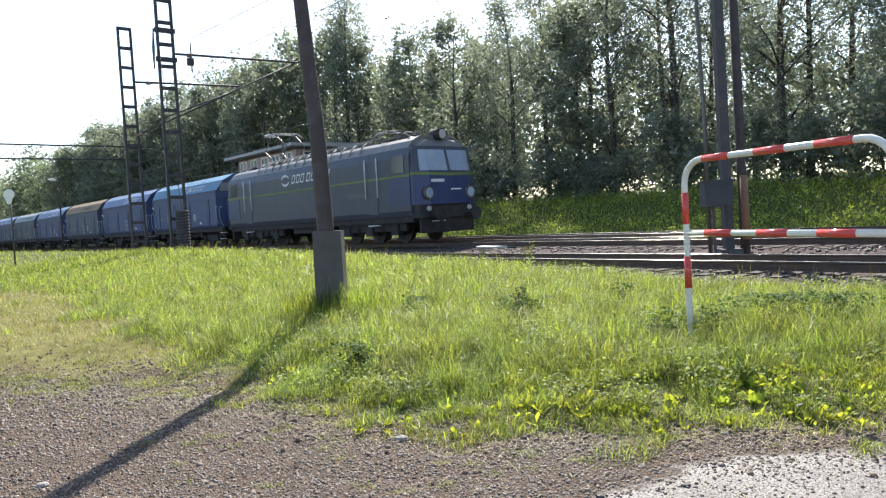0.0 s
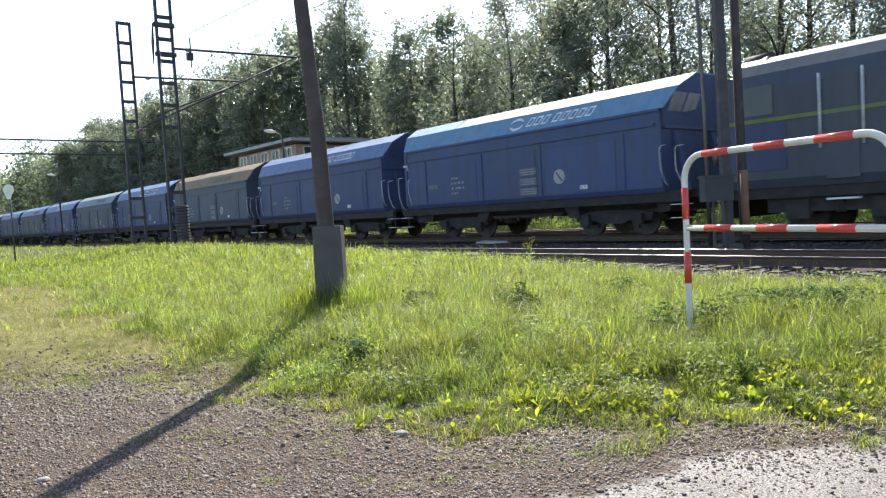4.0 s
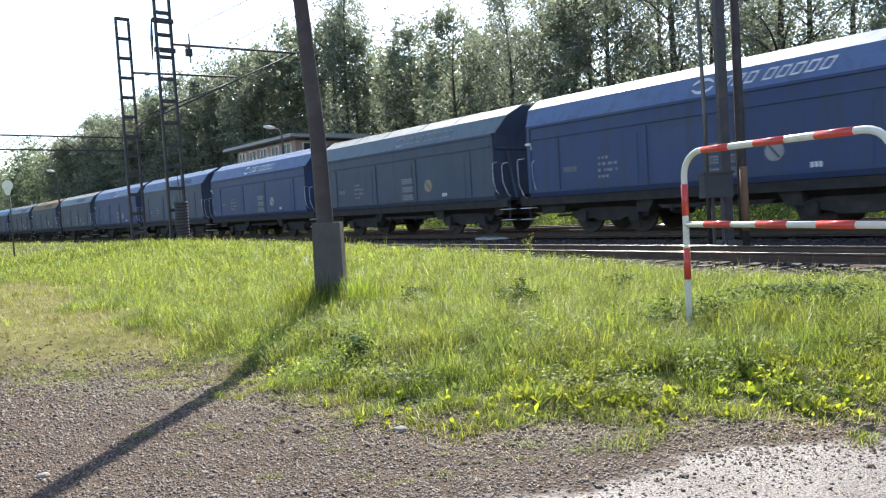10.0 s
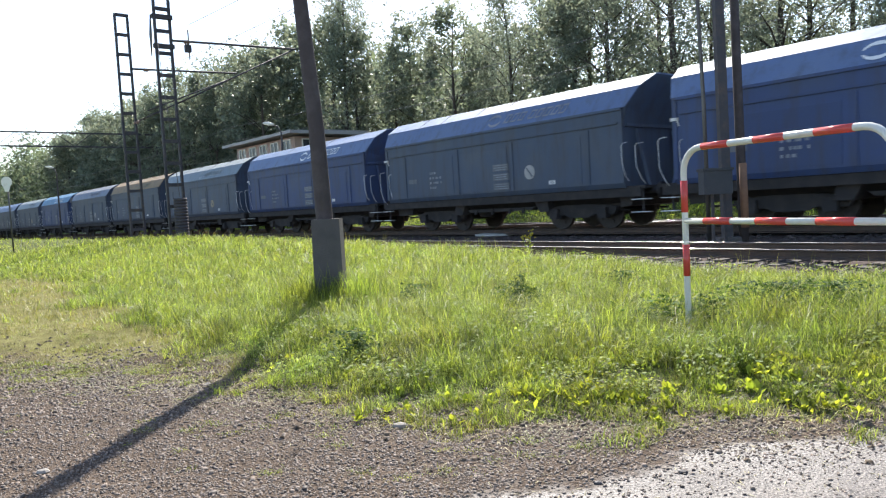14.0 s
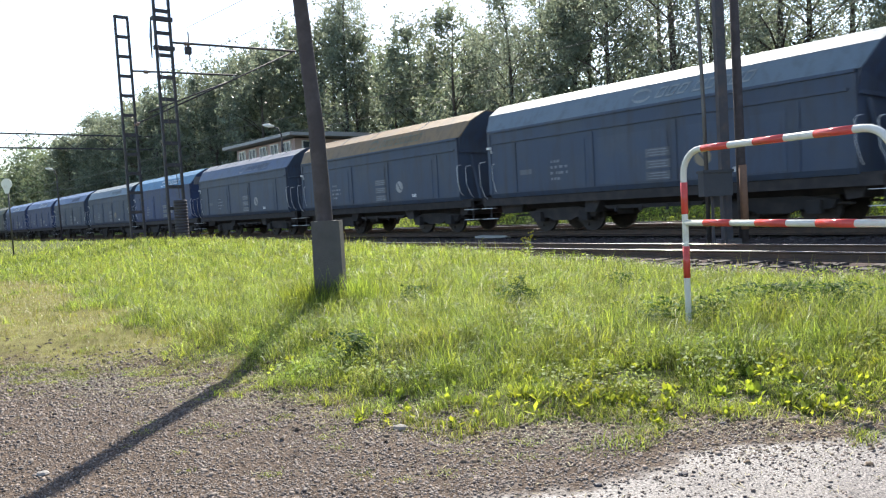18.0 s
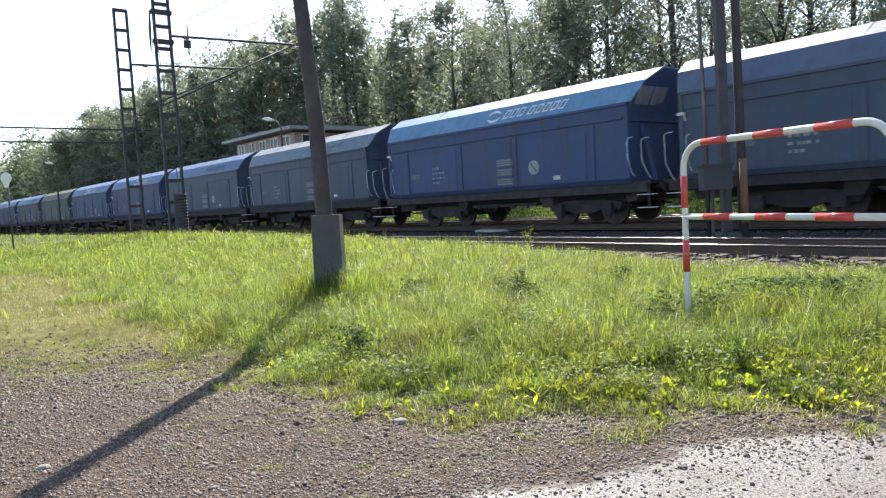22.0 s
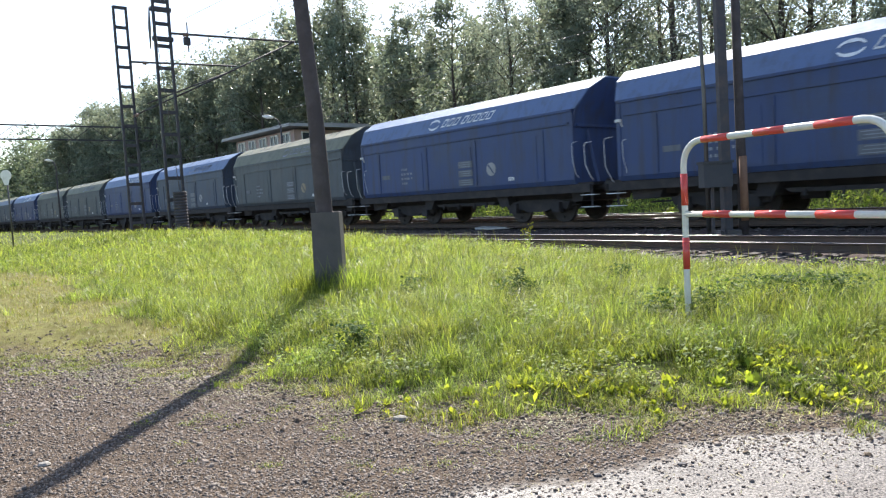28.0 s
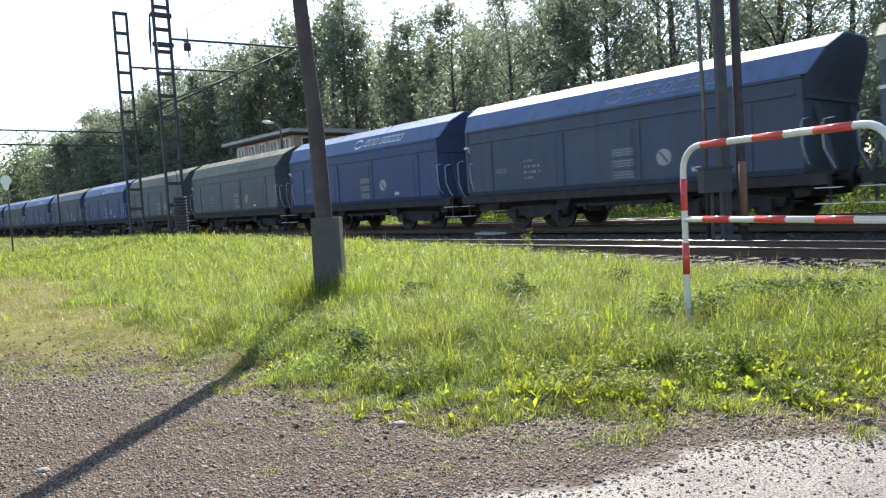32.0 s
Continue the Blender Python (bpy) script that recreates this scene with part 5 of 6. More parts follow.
def hopper_wagon(side, cover, panel, logo, label, boards=False, seams=4, mark=None, plate="plate"):
    w = thing("hopper_wagon", label, "wagon", pose(0, 0, -60), group="wagons of the coal train")
    half = 5.47
    def lean(e, z):
        """The ends lean outwards above the eaves, more at the front than at the rear."""
        return e * (half + (0.5 if e > 0 else 0.3) * max(0.0, z - 3.05))

    def hull(profile):
        """A solid between the two leaning ends."""
        sh, k = Shape(), len(profile)
        sh.v = [(lean(e, z), y, z) for e in (-1, 1) for y, z in profile]
        sh.f = [tuple(range(k - 1, -1, -1)), tuple(range(k, 2 * k))] + [(i, (i + 1) % k, k + (i + 1) % k, k + i) for i in range(k)]
        return sh

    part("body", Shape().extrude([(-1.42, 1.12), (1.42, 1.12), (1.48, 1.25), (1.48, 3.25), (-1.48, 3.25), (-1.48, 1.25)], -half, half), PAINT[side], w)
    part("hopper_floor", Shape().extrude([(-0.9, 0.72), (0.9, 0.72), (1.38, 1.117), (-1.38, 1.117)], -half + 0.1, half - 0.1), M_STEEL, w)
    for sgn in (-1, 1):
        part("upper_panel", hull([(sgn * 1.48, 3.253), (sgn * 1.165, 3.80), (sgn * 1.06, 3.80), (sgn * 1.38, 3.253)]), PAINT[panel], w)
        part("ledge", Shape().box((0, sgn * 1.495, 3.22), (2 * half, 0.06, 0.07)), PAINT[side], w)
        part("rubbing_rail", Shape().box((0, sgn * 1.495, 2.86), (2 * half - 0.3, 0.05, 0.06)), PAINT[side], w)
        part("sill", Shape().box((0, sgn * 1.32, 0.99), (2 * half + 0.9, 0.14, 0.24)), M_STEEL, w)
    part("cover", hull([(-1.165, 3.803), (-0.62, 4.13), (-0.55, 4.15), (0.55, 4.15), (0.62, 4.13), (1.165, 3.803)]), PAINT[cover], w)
    for e in (-1, 1):
        # plate that closes the leaning end, set inside the edges of cover and panels
        ring = [(-1.44, 2.75), (1.44, 2.75), (1.44, 3.24), (1.14, 3.78), (0.58, 4.11), (-0.58, 4.11), (-1.14, 3.78), (-1.44, 3.24)]
        sh = Shape()
        sh.v = [(lean(e, z) + e * d, y, z) for d in (-0.06, 0.012) for y, z in ring]
        sh.f = [tuple(range(8)), tuple(range(8, 16))] + [(i, (i + 1) % 8, 8 + (i + 1) % 8, 8 + i) for i in range(8)]
        part("end_hood", sh, PAINT[side], w)
    for k in range(seams):
        x = -half + 2 * half * (k + 1) / (seams + 1) + 0.25 * math.sin(3 * k + len(label))
        part("cover_seam", Shape().extrude([(-1.172, 3.80), (-0.625, 4.142), (-0.55, 4.162), (0.55, 4.162), (0.625, 4.142), (1.172, 3.80)], x - 0.025, x + 0.025), PAINT["grey"], w)
    for x in (-4.3, -1.3, 1.3, 4.3):
        for sgn in (-1, 1):
            part("rib", Shape().box((x, sgn * 1.485, 2.02), (0.10, 0.045, 1.5)), PAINT[side], w)
    for sgn in (-1, 1):
        for x in (-half + 0.04, half - 0.04):
            part("corner_post", Shape().box((x, sgn * 1.485, 2.2), (0.12, 0.05, 1.9)), PAINT[side], w)
        # discharge doors between the ribs
        for x in (-2.8, 0.0, 2.8):
            part("side_door", Shape().box((x, sgn * 1.483, 1.95), (2.2 if x == 0 else 2.5, 0.02, 1.3)), PAINT[side], w)
    # low discharge outlets hang between the bogies, with their levers
    part("outlet", Shape().extrude([(-1.2, 0.715), (1.9, 0.715), (1.75, 0.62), (-1.05, 0.62)], -1.2, 1.2, 1), M_STEEL, w)
    for x in (-0.75, 0.05, 0.85, 1.45):
        part("outlet_lever", Shape().box((x, -1.22, 0.63), (0.07, 0.05, 0.14)).disc((x, -1.25, 0.58), 0.05, 0.03, "y", 8), M_STEEL, w)
    for x, d in ((-1.45, -1), (2.15, 1)):
        part("chute", Shape().extrude([(x - 0.3, 1.1), (x + 0.3, 1.1), (x + 0.2 * d + 0.2, 0.55), (x + 0.2 * d - 0.2, 0.55)], -1.25, 1.25, 1), M_STEEL, w)
    for x in (-2.85, 3.55):
        bogie(w, x)
    # frame ends with the brake gear under them
    for x0, x1 in ((-half + 0.1, -4.35), (5.05, half + 0.05)):
        part("end_frame", Shape().extrude([(x0, 0.87), (x1, 0.87), (x1 - 0.08, 0.64), (x0 + 0.08, 0.60)], -1.15, 1.15, 1), M_STEEL, w)
    for y in (-0.9, 0.9):
        part("brake_rod", Shape().rod((-4.9, y, 0.52), (-1.4, y, 0.60), 0.03, seg=6), M_STEEL, w)
        part("brake_rod", Shape().rod((2.1, y, 0.60), (5.2, y, 0.52), 0.03, seg=6), M_STEEL, w)
    part("brake_cylinder", Shape().rod((-1.0, -0.75, 0.58), (-0.45, -0.75, 0.58), 0.13, seg=12), M_STEEL, w)
    for e in (-1, 1):
        part("end_platform", Shape().box((e * (half + 0.28), 0, 1.12), (0.56, 2.7, 0.08)), M_STEEL, w)
        part("buffer_beam", Shape().box((e * (half + 0.10), 0, 1.0), (0.2, 2.6, 0.3)), M_STEEL, w)
        part("end_ridge", Shape().box((e * (half + 0.03), 0, 2.8), (0.06, 2.7, 0.09)), PAINT[side], w)
        for y in (-0.875, 0.875):
            part("end_stay", Shape().beam((e * (half + 0.02), y, 2.7), (e * (half + 0.42), y, 1.15), 0.09), PAINT[side], w)
            part("buffer", Shape().rod((e * (half + 0.2), y, 1.02), (e * (LEN / 2 - 0.05), y, 1.02), 0.09, seg=10).disc((e * (LEN / 2 - 0.03), y, 1.02), 0.22, 0.05, "x", 14), M_STEEL, w)
    part("coupling", Shape().rod((half, 0, 0.98), (LEN / 2 + 0.4, 0, 0.9), 0.06), M_STEEL, w)
    for x, z0, z1, d in ((-half - 0.36, 1.2, 2.3, -0.08), (-half + 0.16, 1.35, 2.2, 0.0), (half - 0.02, 1.4, 2.3, 0.0), (half + 0.5, 1.3, 2.25, -0.08)):
        part("handrail", Shape().tube([(x + 0.12, -1.40, z0 - 0.1), (x + 0.10, -1.50, z0), (x + 0.02 + d, -1.53, z0 + 0.35), (x + d, -1.53, z1 - 0.08), (x + 0.04 + d, -1.52, z1), (x + 0.12, -1.44, z1 + 0.02)], 0.0095, 6), M_MARK, w, "white curved handrail")
    for x in (-half - 0.2, half + 0.46):
        for z in (0.46, 0.80):
            part("step", Shape().box((x, -1.38, z), (0.5, 0.22, 0.02)), M_MARK, w, "pale step plate")
        part("step_hanger", Shape().box((x, -1.30, 0.78), (0.06, 0.03, 0.66)), M_STEEL, w)
    part("lamp_bracket", Shape().box((-half + 0.06, -1.53, 2.72), (0.2, 0.06, 0.07)).beam((-half + 0.1, -1.5, 2.72), (-half + 0.16, -1.5, 2.55), 0.03), M_MARK, w, "white lamp bracket")
    sign = part("round_sign", Shape().disc((2.05, -1.499, 1.78), 0.215, 0.012, "y", 22), PAINT[plate], w, "pale round shunting sign")
    part("sign_bar", Shape().box((2.05, -1.508, 1.78), (0.36, 0.006, 0.045), Matrix.Rotation(radians(50), 3, "Y")), PAINT[side], sign)
    for k in range(3):
        block = part("data_panel", Shape().box((0.8, -1.497, 1.42 + 0.30 * k), (0.72, 0.012, 0.22)), PAINT["dim"], w, "pale stencilled data panel")
        for q in range(3):
            part("lettering_bar", Shape().box((0.8, -1.505, 1.35 + 0.30 * k + 0.07 * q), (0.62 - 0.07 * ((k + q) % 3), 0.006, 0.02)), M_STENCIL, block)
    # number rows that cannot be read, as short dashes
    for k, n in enumerate((3, 5, 5, 3)):
        for q in range(n):
            part("lettering_bar", Shape().box((-2.8 + 0.13 * q + 0.03 * ((q * k) % 3), -1.497, 2.08 - 0.17 * k), (0.05 + 0.02 * ((q + k) % 3), 0.01, 0.075)), M_STENCIL, w)
    part("lettering_bar", Shape().box((-3.85, -1.497, 1.85), (0.5, 0.01, 0.15)), PAINT["dim"], w)
    for q in range(3):
        part("lettering_bar", Shape().box((2.85 + 0.09 * q, -1.497, 1.42), (0.06, 0.01, 0.12)), M_MARK, w)
    if boards:
        for y in (-1.0, -0.35):
            part("end_board", Shape().box((lean(1, 3.42) + 0.03, y, 3.42), (0.03, 0.56, 0.5), Matrix.Rotation(0.4636, 3, "Y")), PAINT["roofgrey"], w, "pale board on the end wall")
    if logo is not None:
        emblem(w, logo, 0.31, 8, mark or M_MARK, lambda x, u: Vector((x, -1.48 + 0.315 * u - 0.006, 3.253 + 0.547 * u)))
    return w


def locomotive():
    lo = thing("electric_locomotive", "dark blue electric locomotive with a green stripe heading the train", "locomotive")
    body = paint("loco_body", (0.060, 0.070, 0.098), (0.075, 0.08, 0.095), (0.045, 0.046, 0.05), 0.45)
    front = paint("loco_front", (0.042, 0.06, 0.15), (0.048, 0.064, 0.13), (0.04, 0.045, 0.07), 0.4)
    stripe = paint("loco_stripe", (0.17, 0.225, 0.075), (0.15, 0.19, 0.08), (0.09, 0.105, 0.06), 0.6)
    top = paint("loco_roof", (0.17, 0.165, 0.16), (0.24, 0.22, 0.20), (0.10, 0.095, 0.09), 0.42)
    e0 = 8.3
    sec = [(-1.42, 1.05), (1.42, 1.05), (1.49, 1.25), (1.5, 3.1), (1.40, 3.42), (-1.40, 3.42), (-1.5, 3.1), (-1.49, 1.25)]
    part("body", Shape().extrude(sec, -e0, e0), body, lo)
    part("roof", Shape().extrude([(-1.40, 3.423), (1.40, 3.423), (1.22, 3.66), (0.85, 3.82), (0.4, 3.88), (-0.4, 3.88), (-0.85, 3.82), (-1.22, 3.66)], -e0 + 0.1, e0 - 0.1), top, lo, "dusty grey curved roof")

    def solid(parent, name, pts, mat, label=""):
        sh = Shape()
        sh.v += pts
        sh.f += [(0, 1, 2, 3), (4, 5, 6, 7), (0, 1, 5, 4), (1, 2, 6, 5), (2, 3, 7, 6), (3, 0, 4, 7)]
        return part(name, sh, mat, parent, label)

    for e in (-1, 1):
        # lower nose, slightly bowed; then the raked windscreen band and the brow
        lower = [(-1.48, 8.3), (-1.48, 8.50), (-0.95, 8.80), (0, 8.88), (0.95, 8.80), (1.48, 8.50), (1.48, 8.3)]
        sh = Shape()
        for z, k in ((1.45, 1.0), (1.9, 1.0), (2.5, 0.96)):
            for y, x in lower:
                sh.v.append((e * (8.3 + (x - 8.3) * k), y, z))
        m = len(lower)
        for q in range(2):
            for i in range(m - 1):
                sh.f.append((q * m + i, q * m + i + 1, (q + 1) * m + i + 1, (q + 1) * m + i))
        sh.f.append(tuple(range(m)))
        sh.f.append(tuple(range(2 * m, 3 * m)))
        cab = part("cab_nose", sh, front, lo, "deep blue bowed cab front")
        sh = Shape()
        for z, k, in_y in ((2.502, 0.96, 1.0), (3.45, 0.52, 0.95)):
            for y, x in lower:
                sh.v.append((e * (8.28 + (x - 8.3) * k), y * in_y, z))
        for i in range(m - 1):
            sh.f.append((i, i + 1, m + i + 1, m + i))
        sh.f.append(tuple(range(m)))
        sh.f.append(tuple(range(m, 2 * m)))
        part("windscreen_band", sh, body, lo)
        solid(lo, "brow", [(e * 7.6, -1.3, 3.44), (e * 7.6, 1.3, 3.44), (e * 8.5, 1.1, 3.44), (e * 8.5, -1.1, 3.44), (e * 7.6, -0.9, 3.86), (e * 7.6, 0.9, 3.86), (e * 8.38, 0.75, 3.66), (e * 8.38, -0.75, 3.66)], top, "pale roof brow over the cab")
        for sy in (-1, 1):
            pane = Shape()
            for dx in (0.022, -0.02):
                for v in (0.10, 0.86):
                    for y in (0.07, 0.5, 0.95, 1.24):
                        k, bow = 0.96 - 0.44 * v, float(np.interp(y, (0, 0.95, 1.48), (8.88, 8.80, 8.50)))
                        pane.v.append((e * (8.28 + (bow - 8.3) * k + dx), sy * y * (1 - 0.05 * v), 2.502 + 0.948 * v))
            for i in range(3):
                pane.f += [(i, i + 1, i + 5, i + 4), (8 + i, 12 + i, 13 + i, 9 + i), (i, 8 + i, 9 + i, i + 1), (4 + i, 5 + i, 13 + i, 12 + i)]
            pane.f += [(0, 4, 12, 8), (3, 11, 15, 7)]
            part("windscreen", pane, M_SCREEN, lo)
            hl = part("headlight", Shape().rod((e * 8.7, sy * 1.03, 1.84), (e * 8.86, sy * 1.03, 1.84), 0.24, 0.24, 20), M_WIRE, lo, "round headlight with a pale rim")
            part("lens", Shape().rod((e * 8.85, sy * 1.03, 1.84), (e * 8.88, sy * 1.03, 1.84), 0.19, 0.15, 18), M_SCREEN, hl)
            part("marker_lamp", Shape().rod((e * 8.6, sy * 1.0, 1.3), (e * 8.78, sy * 1.0, 1.3), 0.09, 0.09, 12), M_SLAB, lo)
            part("buffer", Shape().rod((e * 8.6, sy * 0.875, 1.05), (e * 9.25, sy * 0.875, 1.05), 0.1).disc((e * 9.27, sy * 0.875, 1.05), 0.25, 0.06, "x", 16), M_STEEL, lo)
            part("corner_rail", Shape().rod((e * 8.5, sy * 1.42, 1.6), (e * 8.5, sy * 1.42, 2.1), 0.018, seg=6), M_MARK, lo)
            part("side_window", Shape().box((e * 7.6, sy * 1.50, 2.88), (0.75, 0.03, 0.6)), M_GLASS, lo)
            part("cab_door", Shape().box((e * 5.8, sy * 1.503, 2.15), (0.66, 0.02, 1.95)), body, lo)
            for x in (6.22, 5.38):
                part("handrail", Shape().rod((e * x, sy * 1.55, 1.8), (e * x, sy * 1.55, 3.22), 0.022, seg=6), M_MARK, lo, "white door handrail")
            part("door_step", Shape().box((e * 5.8, sy * 1.5, 0.75), (0.6, 0.2, 0.04)), M_MARK, lo)
            part("blue_panel", Shape().box((e * 7.62, sy * 1.503, 1.93), (1.32, 0.012, 0.95)), front, lo, "bright blue lower cab side")
        part("top_headlight", Shape().rod((e * 7.9, 0, 3.90), (e * 8.55, 0, 3.88), 0.19, 0.2, 16), M_STEEL, lo)
        part("top_lens", Shape().rod((e * 8.55, 0, 3.88), (e * 8.57, 0, 3.88), 0.17, 0.15, 16), M_SLAB, lo)
        part("number_bar", Shape().box((e * 8.87, -0.62, 2.25), (0.03, 0.62, 0.10)), M_MARK, lo)
        part("lettering_bar", Shape().box((e * 8.89, 0.25, 1.95), (0.02, 0.5, 0.05)), M_MARK, lo)
        part("buffer_beam", Shape().box((e * 8.5, 0, 1.2), (0.42, 2.84, 0.49)), M_STEEL, lo)
        part("skirt", Shape().box((e * 8.55, 0, 0.70), (0.14, 2.6, 0.62)), M_STEEL, lo)
        part("step_bar", Shape().box((e * 8.9, -0.7, 0.82), (0.06, 0.6, 0.03)), M_MARK, lo)
        band = Shape()
        for q in range(m):
            y, x = lower[q]
            for z in (2.46, 2.56):
                band.v.append((e * (8.3 + (x - 8.3) * 0.965 + 0.012), y * 1.005, z - 0.05 * (1 - abs(y) / 1.48)))
        for q in range(m - 1):
            band.f.append((2 * q, 2 * q + 2, 2 * q + 3, 2 * q + 1))
        part("front_stripe", band, stripe, lo, "lime green stripe that dips at the nose")
    for y in (-1.508, 1.508):
        part("stripe", Shape().box((0, y, 2.47), (16.6, 0.012, 0.08)), stripe, lo, "lime green stripe")
    part("side_number_bar", Shape().box((4.6, -1.508, 1.95), (1.5, 0.01, 0.2)), PAINT["grey"], lo)
    for x in (-3.4, -1.7, 0, 1.7, 3.4):
        gr = part("grille", Shape().box((x, 1.505, 2.9), (1.3, 0.02, 0.36)), M_STEEL, lo)
    emblem(lo, -0.95, 0.43, 8, M_MARK, lambda x, u: Vector((x, -1.508 + 0.02 * (u > 0.99), 2.60 + 0.72 * u)))
    for c in (-5.1, 5.1):
        b = part("bogie", Shape().box((c, 0, 0.78), (4.6, 2.3, 0.4)), M_STEEL, lo)
        for ax in (-1.75, 0, 1.75):
            wheelset(b, c + ax)
            for y in (-1.18, 1.18):
                part("axle_box", Shape().box((c + ax, y, 0.55), (0.5, 0.25, 0.42)), M_STEEL, b)
        for y in (-1.15, 1.15):
            part("side_frame", Shape().box((c, y, 0.66), (4.9, 0.14, 0.34)), M_STEEL, b)
            for ax in (-0.88, 0.88):
                part("spring", Shape().rod((c + ax, y * 1.05, 0.45), (c + ax, y * 1.05, 0.95), 0.1, seg=10), M_STEEL, b)
    part("sole_bar", Shape().box((0, 0, 0.93), (16.5, 2.76, 0.236)), M_STEEL, lo)
    part("battery_box", Shape().box((0, 0, 0.81), (3.0, 2.5, 0.5)), M_STEEL, lo)
    # roof gear: folded pantographs, bus bars on insulators, boxes
    for c in (-4.3, 5.6):
        p = part("pantograph", Shape().box((c, 0, 4.0), (1.7, 0.9, 0.08)), M_WIRE, lo, "folded pantograph")
        # the rear one is raised to the wire, the front one lies folded
        knee, head = (4.6, 5.28) if c < 0 else (4.16, 4.22)
        for y in (-0.5, 0.5):
            for e in (-1, 1):
                part("lower_arm", Shape().rod((c + e * 0.35, y * 0.8, 4.05), (c + e * 1.25, y, knee), 0.032, seg=6), M_WIRE, p)
                part("upper_arm", Shape().rod((c + e * 1.25, y, knee), (c + e * 0.2, y * 1.1, head), 0.024, seg=6), M_WIRE, p)
        for d in (-0.2, 0.2):
            part("contact_bow", Shape().tube([(c + d, -1.0, head - 0.12), (c + d, -0.65, head + 0.05), (c + d, 0.65, head + 0.05), (c + d, 1.0, head - 0.12)], 0.03, 6), M_ROOFEDGE, p)
        for x in (-0.7, 0.7):
            for y in (-0.4, 0.4):
                part("insulator", Shape().tube([(c + x, y, 3.8), (c + x, y, 3.88), (c + x, y, 3.98)], [0.07, 0.1, 0.06], 8), M_INSUL, p)
    for y, z in ((-0.95, 3.93), (-0.55, 4.06), (0.9, 3.95)):
        part("bus_bar", Shape().rod((-5.2, y, z), (5.2, y, z), 0.022, seg=6), M_ROOFEDGE, lo)
    for x in np.arange(-4.8, 5, 0.8):
        part("roof_bracket", Shape().tube([(x, -1.36, 3.5), (x, -1.24, 3.72), (x, -0.95, 3.92)], 0.03, 6), M_ROOFEDGE, lo)
    for x in (-2.6, 0.2, 2.6):
        part("roof_box", Shape().box((x, 0.1, 3.98), (1.5, 1.1, 0.22)), top, lo)
    # the upper works stand a tenth higher over the frame
    for ob in lo.children_recursive:
        for v in ob.data.vertices:
            if v.co.z > 1.45:
                v.co.z = 1.45 + (v.co.z - 1.45) * 1.10
    return lo


loco = locomotive()
KINDS = {
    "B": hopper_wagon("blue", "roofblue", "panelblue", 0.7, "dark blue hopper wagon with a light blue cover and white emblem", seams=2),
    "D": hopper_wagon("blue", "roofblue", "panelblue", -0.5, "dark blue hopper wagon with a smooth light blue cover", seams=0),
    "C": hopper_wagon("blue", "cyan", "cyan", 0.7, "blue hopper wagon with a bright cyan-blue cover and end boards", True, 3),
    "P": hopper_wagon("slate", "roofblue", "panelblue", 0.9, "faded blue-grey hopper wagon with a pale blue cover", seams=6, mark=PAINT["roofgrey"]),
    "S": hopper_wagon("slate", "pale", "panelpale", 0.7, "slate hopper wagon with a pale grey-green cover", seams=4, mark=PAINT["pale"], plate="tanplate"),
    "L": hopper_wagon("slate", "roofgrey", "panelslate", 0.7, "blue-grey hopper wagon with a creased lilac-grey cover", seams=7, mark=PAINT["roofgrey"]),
    "R": hopper_wagon("slate", "brown", "brown", 0.7, "blue-grey hopper wagon with a rust-brown cover", seams=3, mark=PAINT["olive"]),
    "O": hopper_wagon("grey", "olive", "olive", 0.7, "grey hopper wagon with a wrinkled olive-grey cover", seams=9, mark=PAINT["roofgrey"], plate="tanplate"),
    "K": hopper_wagon("slate", "olive", "panelslate", None, "dull grey-blue hopper wagon with a dark olive cover", seams=2),
}
ORDER = "CBRBSDPBSRLCSPBDOPBOOBKBPBKB"
WAGONS = []
used = set()
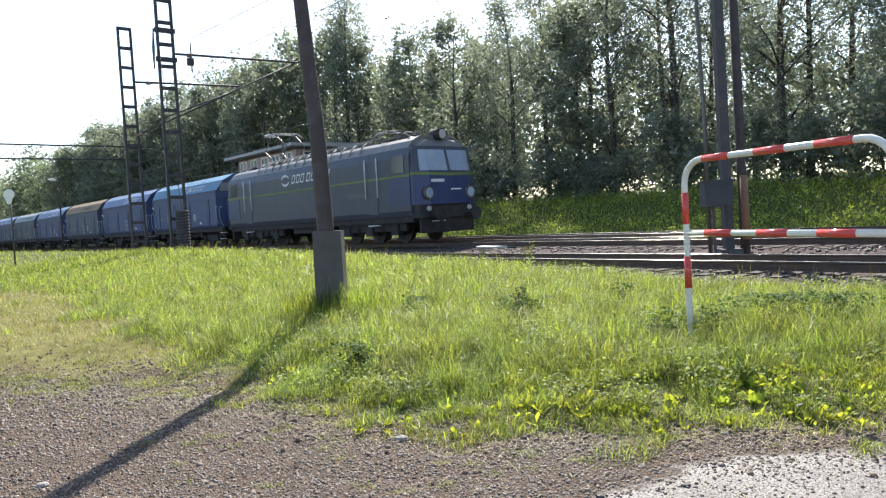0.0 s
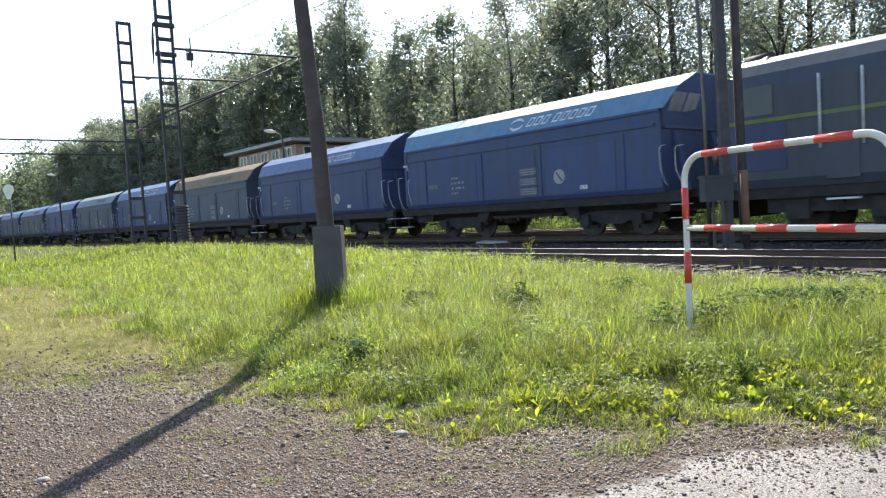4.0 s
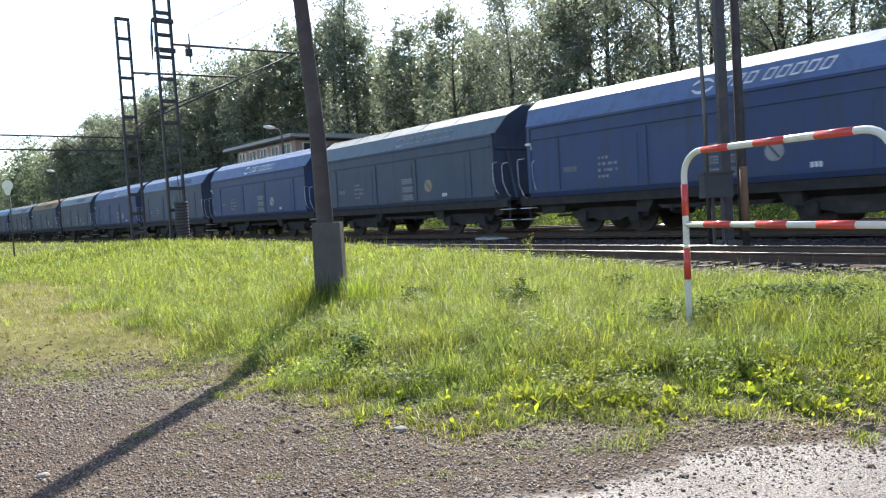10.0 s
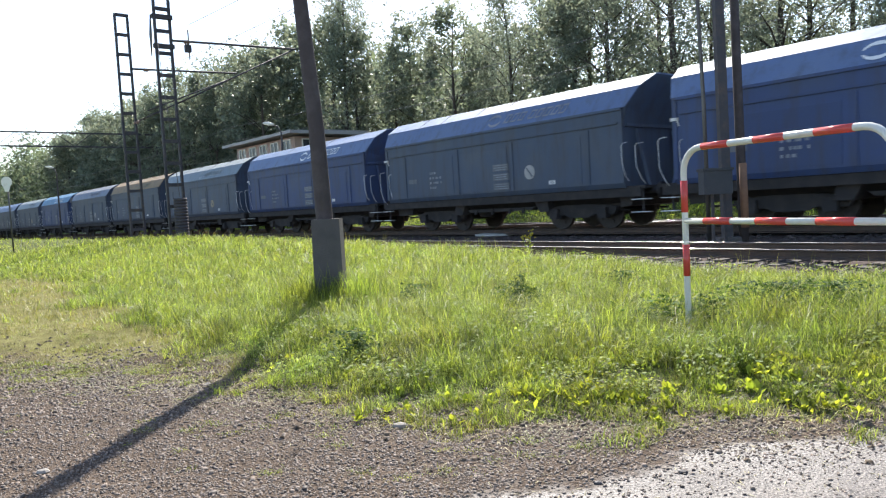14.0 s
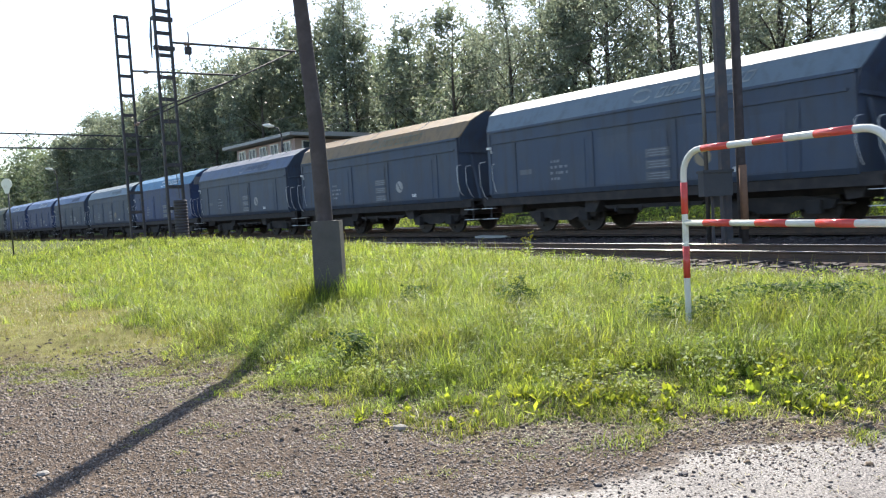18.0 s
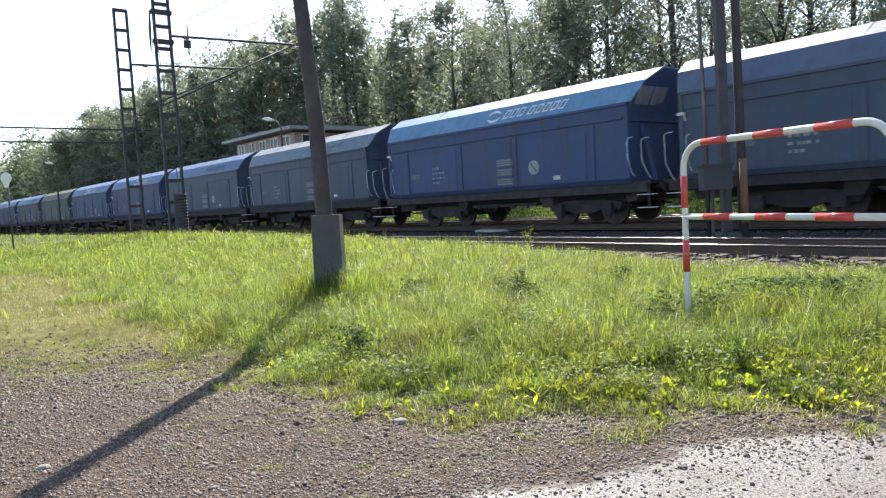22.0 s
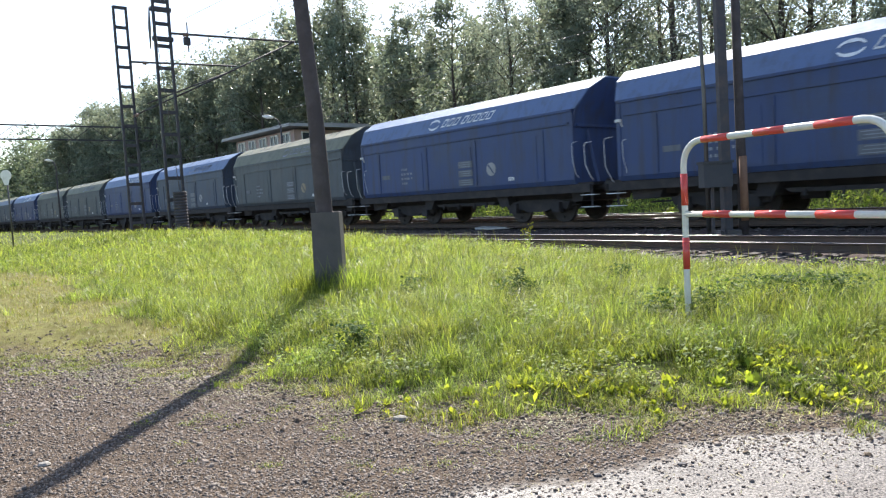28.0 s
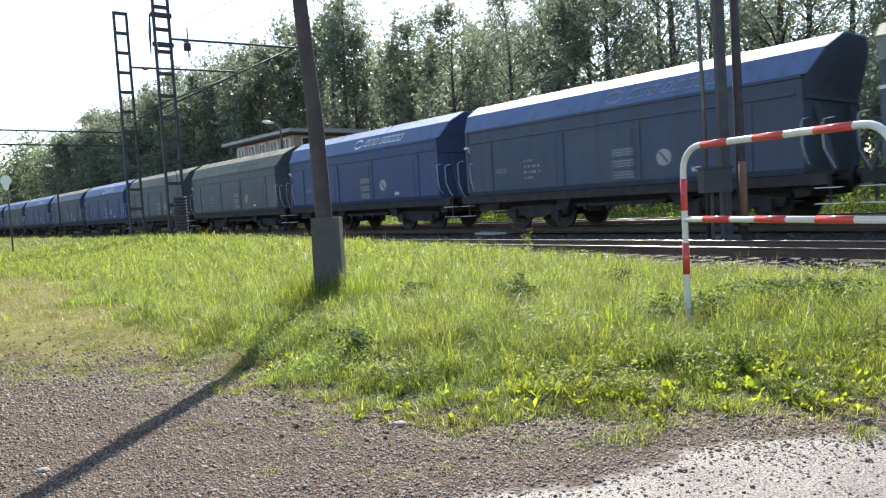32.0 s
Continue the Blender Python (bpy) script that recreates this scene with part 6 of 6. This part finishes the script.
for kind in ORDER:
    WAGONS.append(KINDS[kind] if kind not in used else copy_thing(KINDS[kind], pose(0, 0, -60)))
    used.add(kind)

# seconds and metres that the train has gone
RUN = [(0, 0.31), (3, 22.17), (6, 44.0), (9, 65.85), (12, 88.27), (14, 103.3), (17, 126.1), (20, 150.2), (23, 173.9), (25, 190.1), (28, 214.1), (30, 229.95), (32, 245.49)]
FRONT = 39.2


def gone(t):
    """Distance run, smooth between the marks."""
    ts, xs = [a for a, b in RUN], [b for a, b in RUN]
    k = max(i for i in range(len(ts) - 1) if ts[i] <= t or i == 0)

    def slope(i):
        if i == 0:
            return (xs[1] - xs[0]) / (ts[1] - ts[0])
        if i == len(ts) - 1:
            return (xs[-1] - xs[-2]) / (ts[-1] - ts[-2])
        return (xs[i + 1] - xs[i - 1]) / (ts[i + 1] - ts[i - 1])

    h = ts[k + 1] - ts[k]
    u = (t - ts[k]) / h
    return ((2 * u**3 - 3 * u**2 + 1) * xs[k] + (u**3 - 2 * u**2 + u) * h * slope(k) + (-2 * u**3 + 3 * u**2) * xs[k + 1] + (u**3 - u**2) * h * slope(k + 1))


def roll_wheels(vehicle, s_mid):
    """Wheels turn while the vehicle is near; far off they are too small to tell."""
    near = [k / 15 for k in range(481) if -16 < s_mid - gone(k / 15) < 50]
    for w in vehicle.children_recursive:
        if w.name.startswith("wheelset"):
            base = w.matrix_basis.copy()
            rows = [(t, base @ Matrix.Rotation(gone(t) / 0.46, 4, "Y")) for t in near]
            if not rows:
                continue
            if near[0] > 0.1:
                rows.insert(0, (0, rows[0][1]))
            if near[-1] < 31.9:
                rows.append((32, rows[-1][1]))
            walk(w, rows)


def motions():
    times = [0.8 * k for k in range(41)]
    walk(loco, [(t, track_pose(FRONT - 9.35 - gone(t))) for t in times])
    roll_wheels(loco, FRONT - 9.35)
    for n, w in enumerate(WAGONS):
        walk(w, [(t, track_pose(FRONT + LEN * (n + 0.5) - gone(t))) for t in times])
        roll_wheels(w, FRONT + LEN * (n + 0.5))


motions()
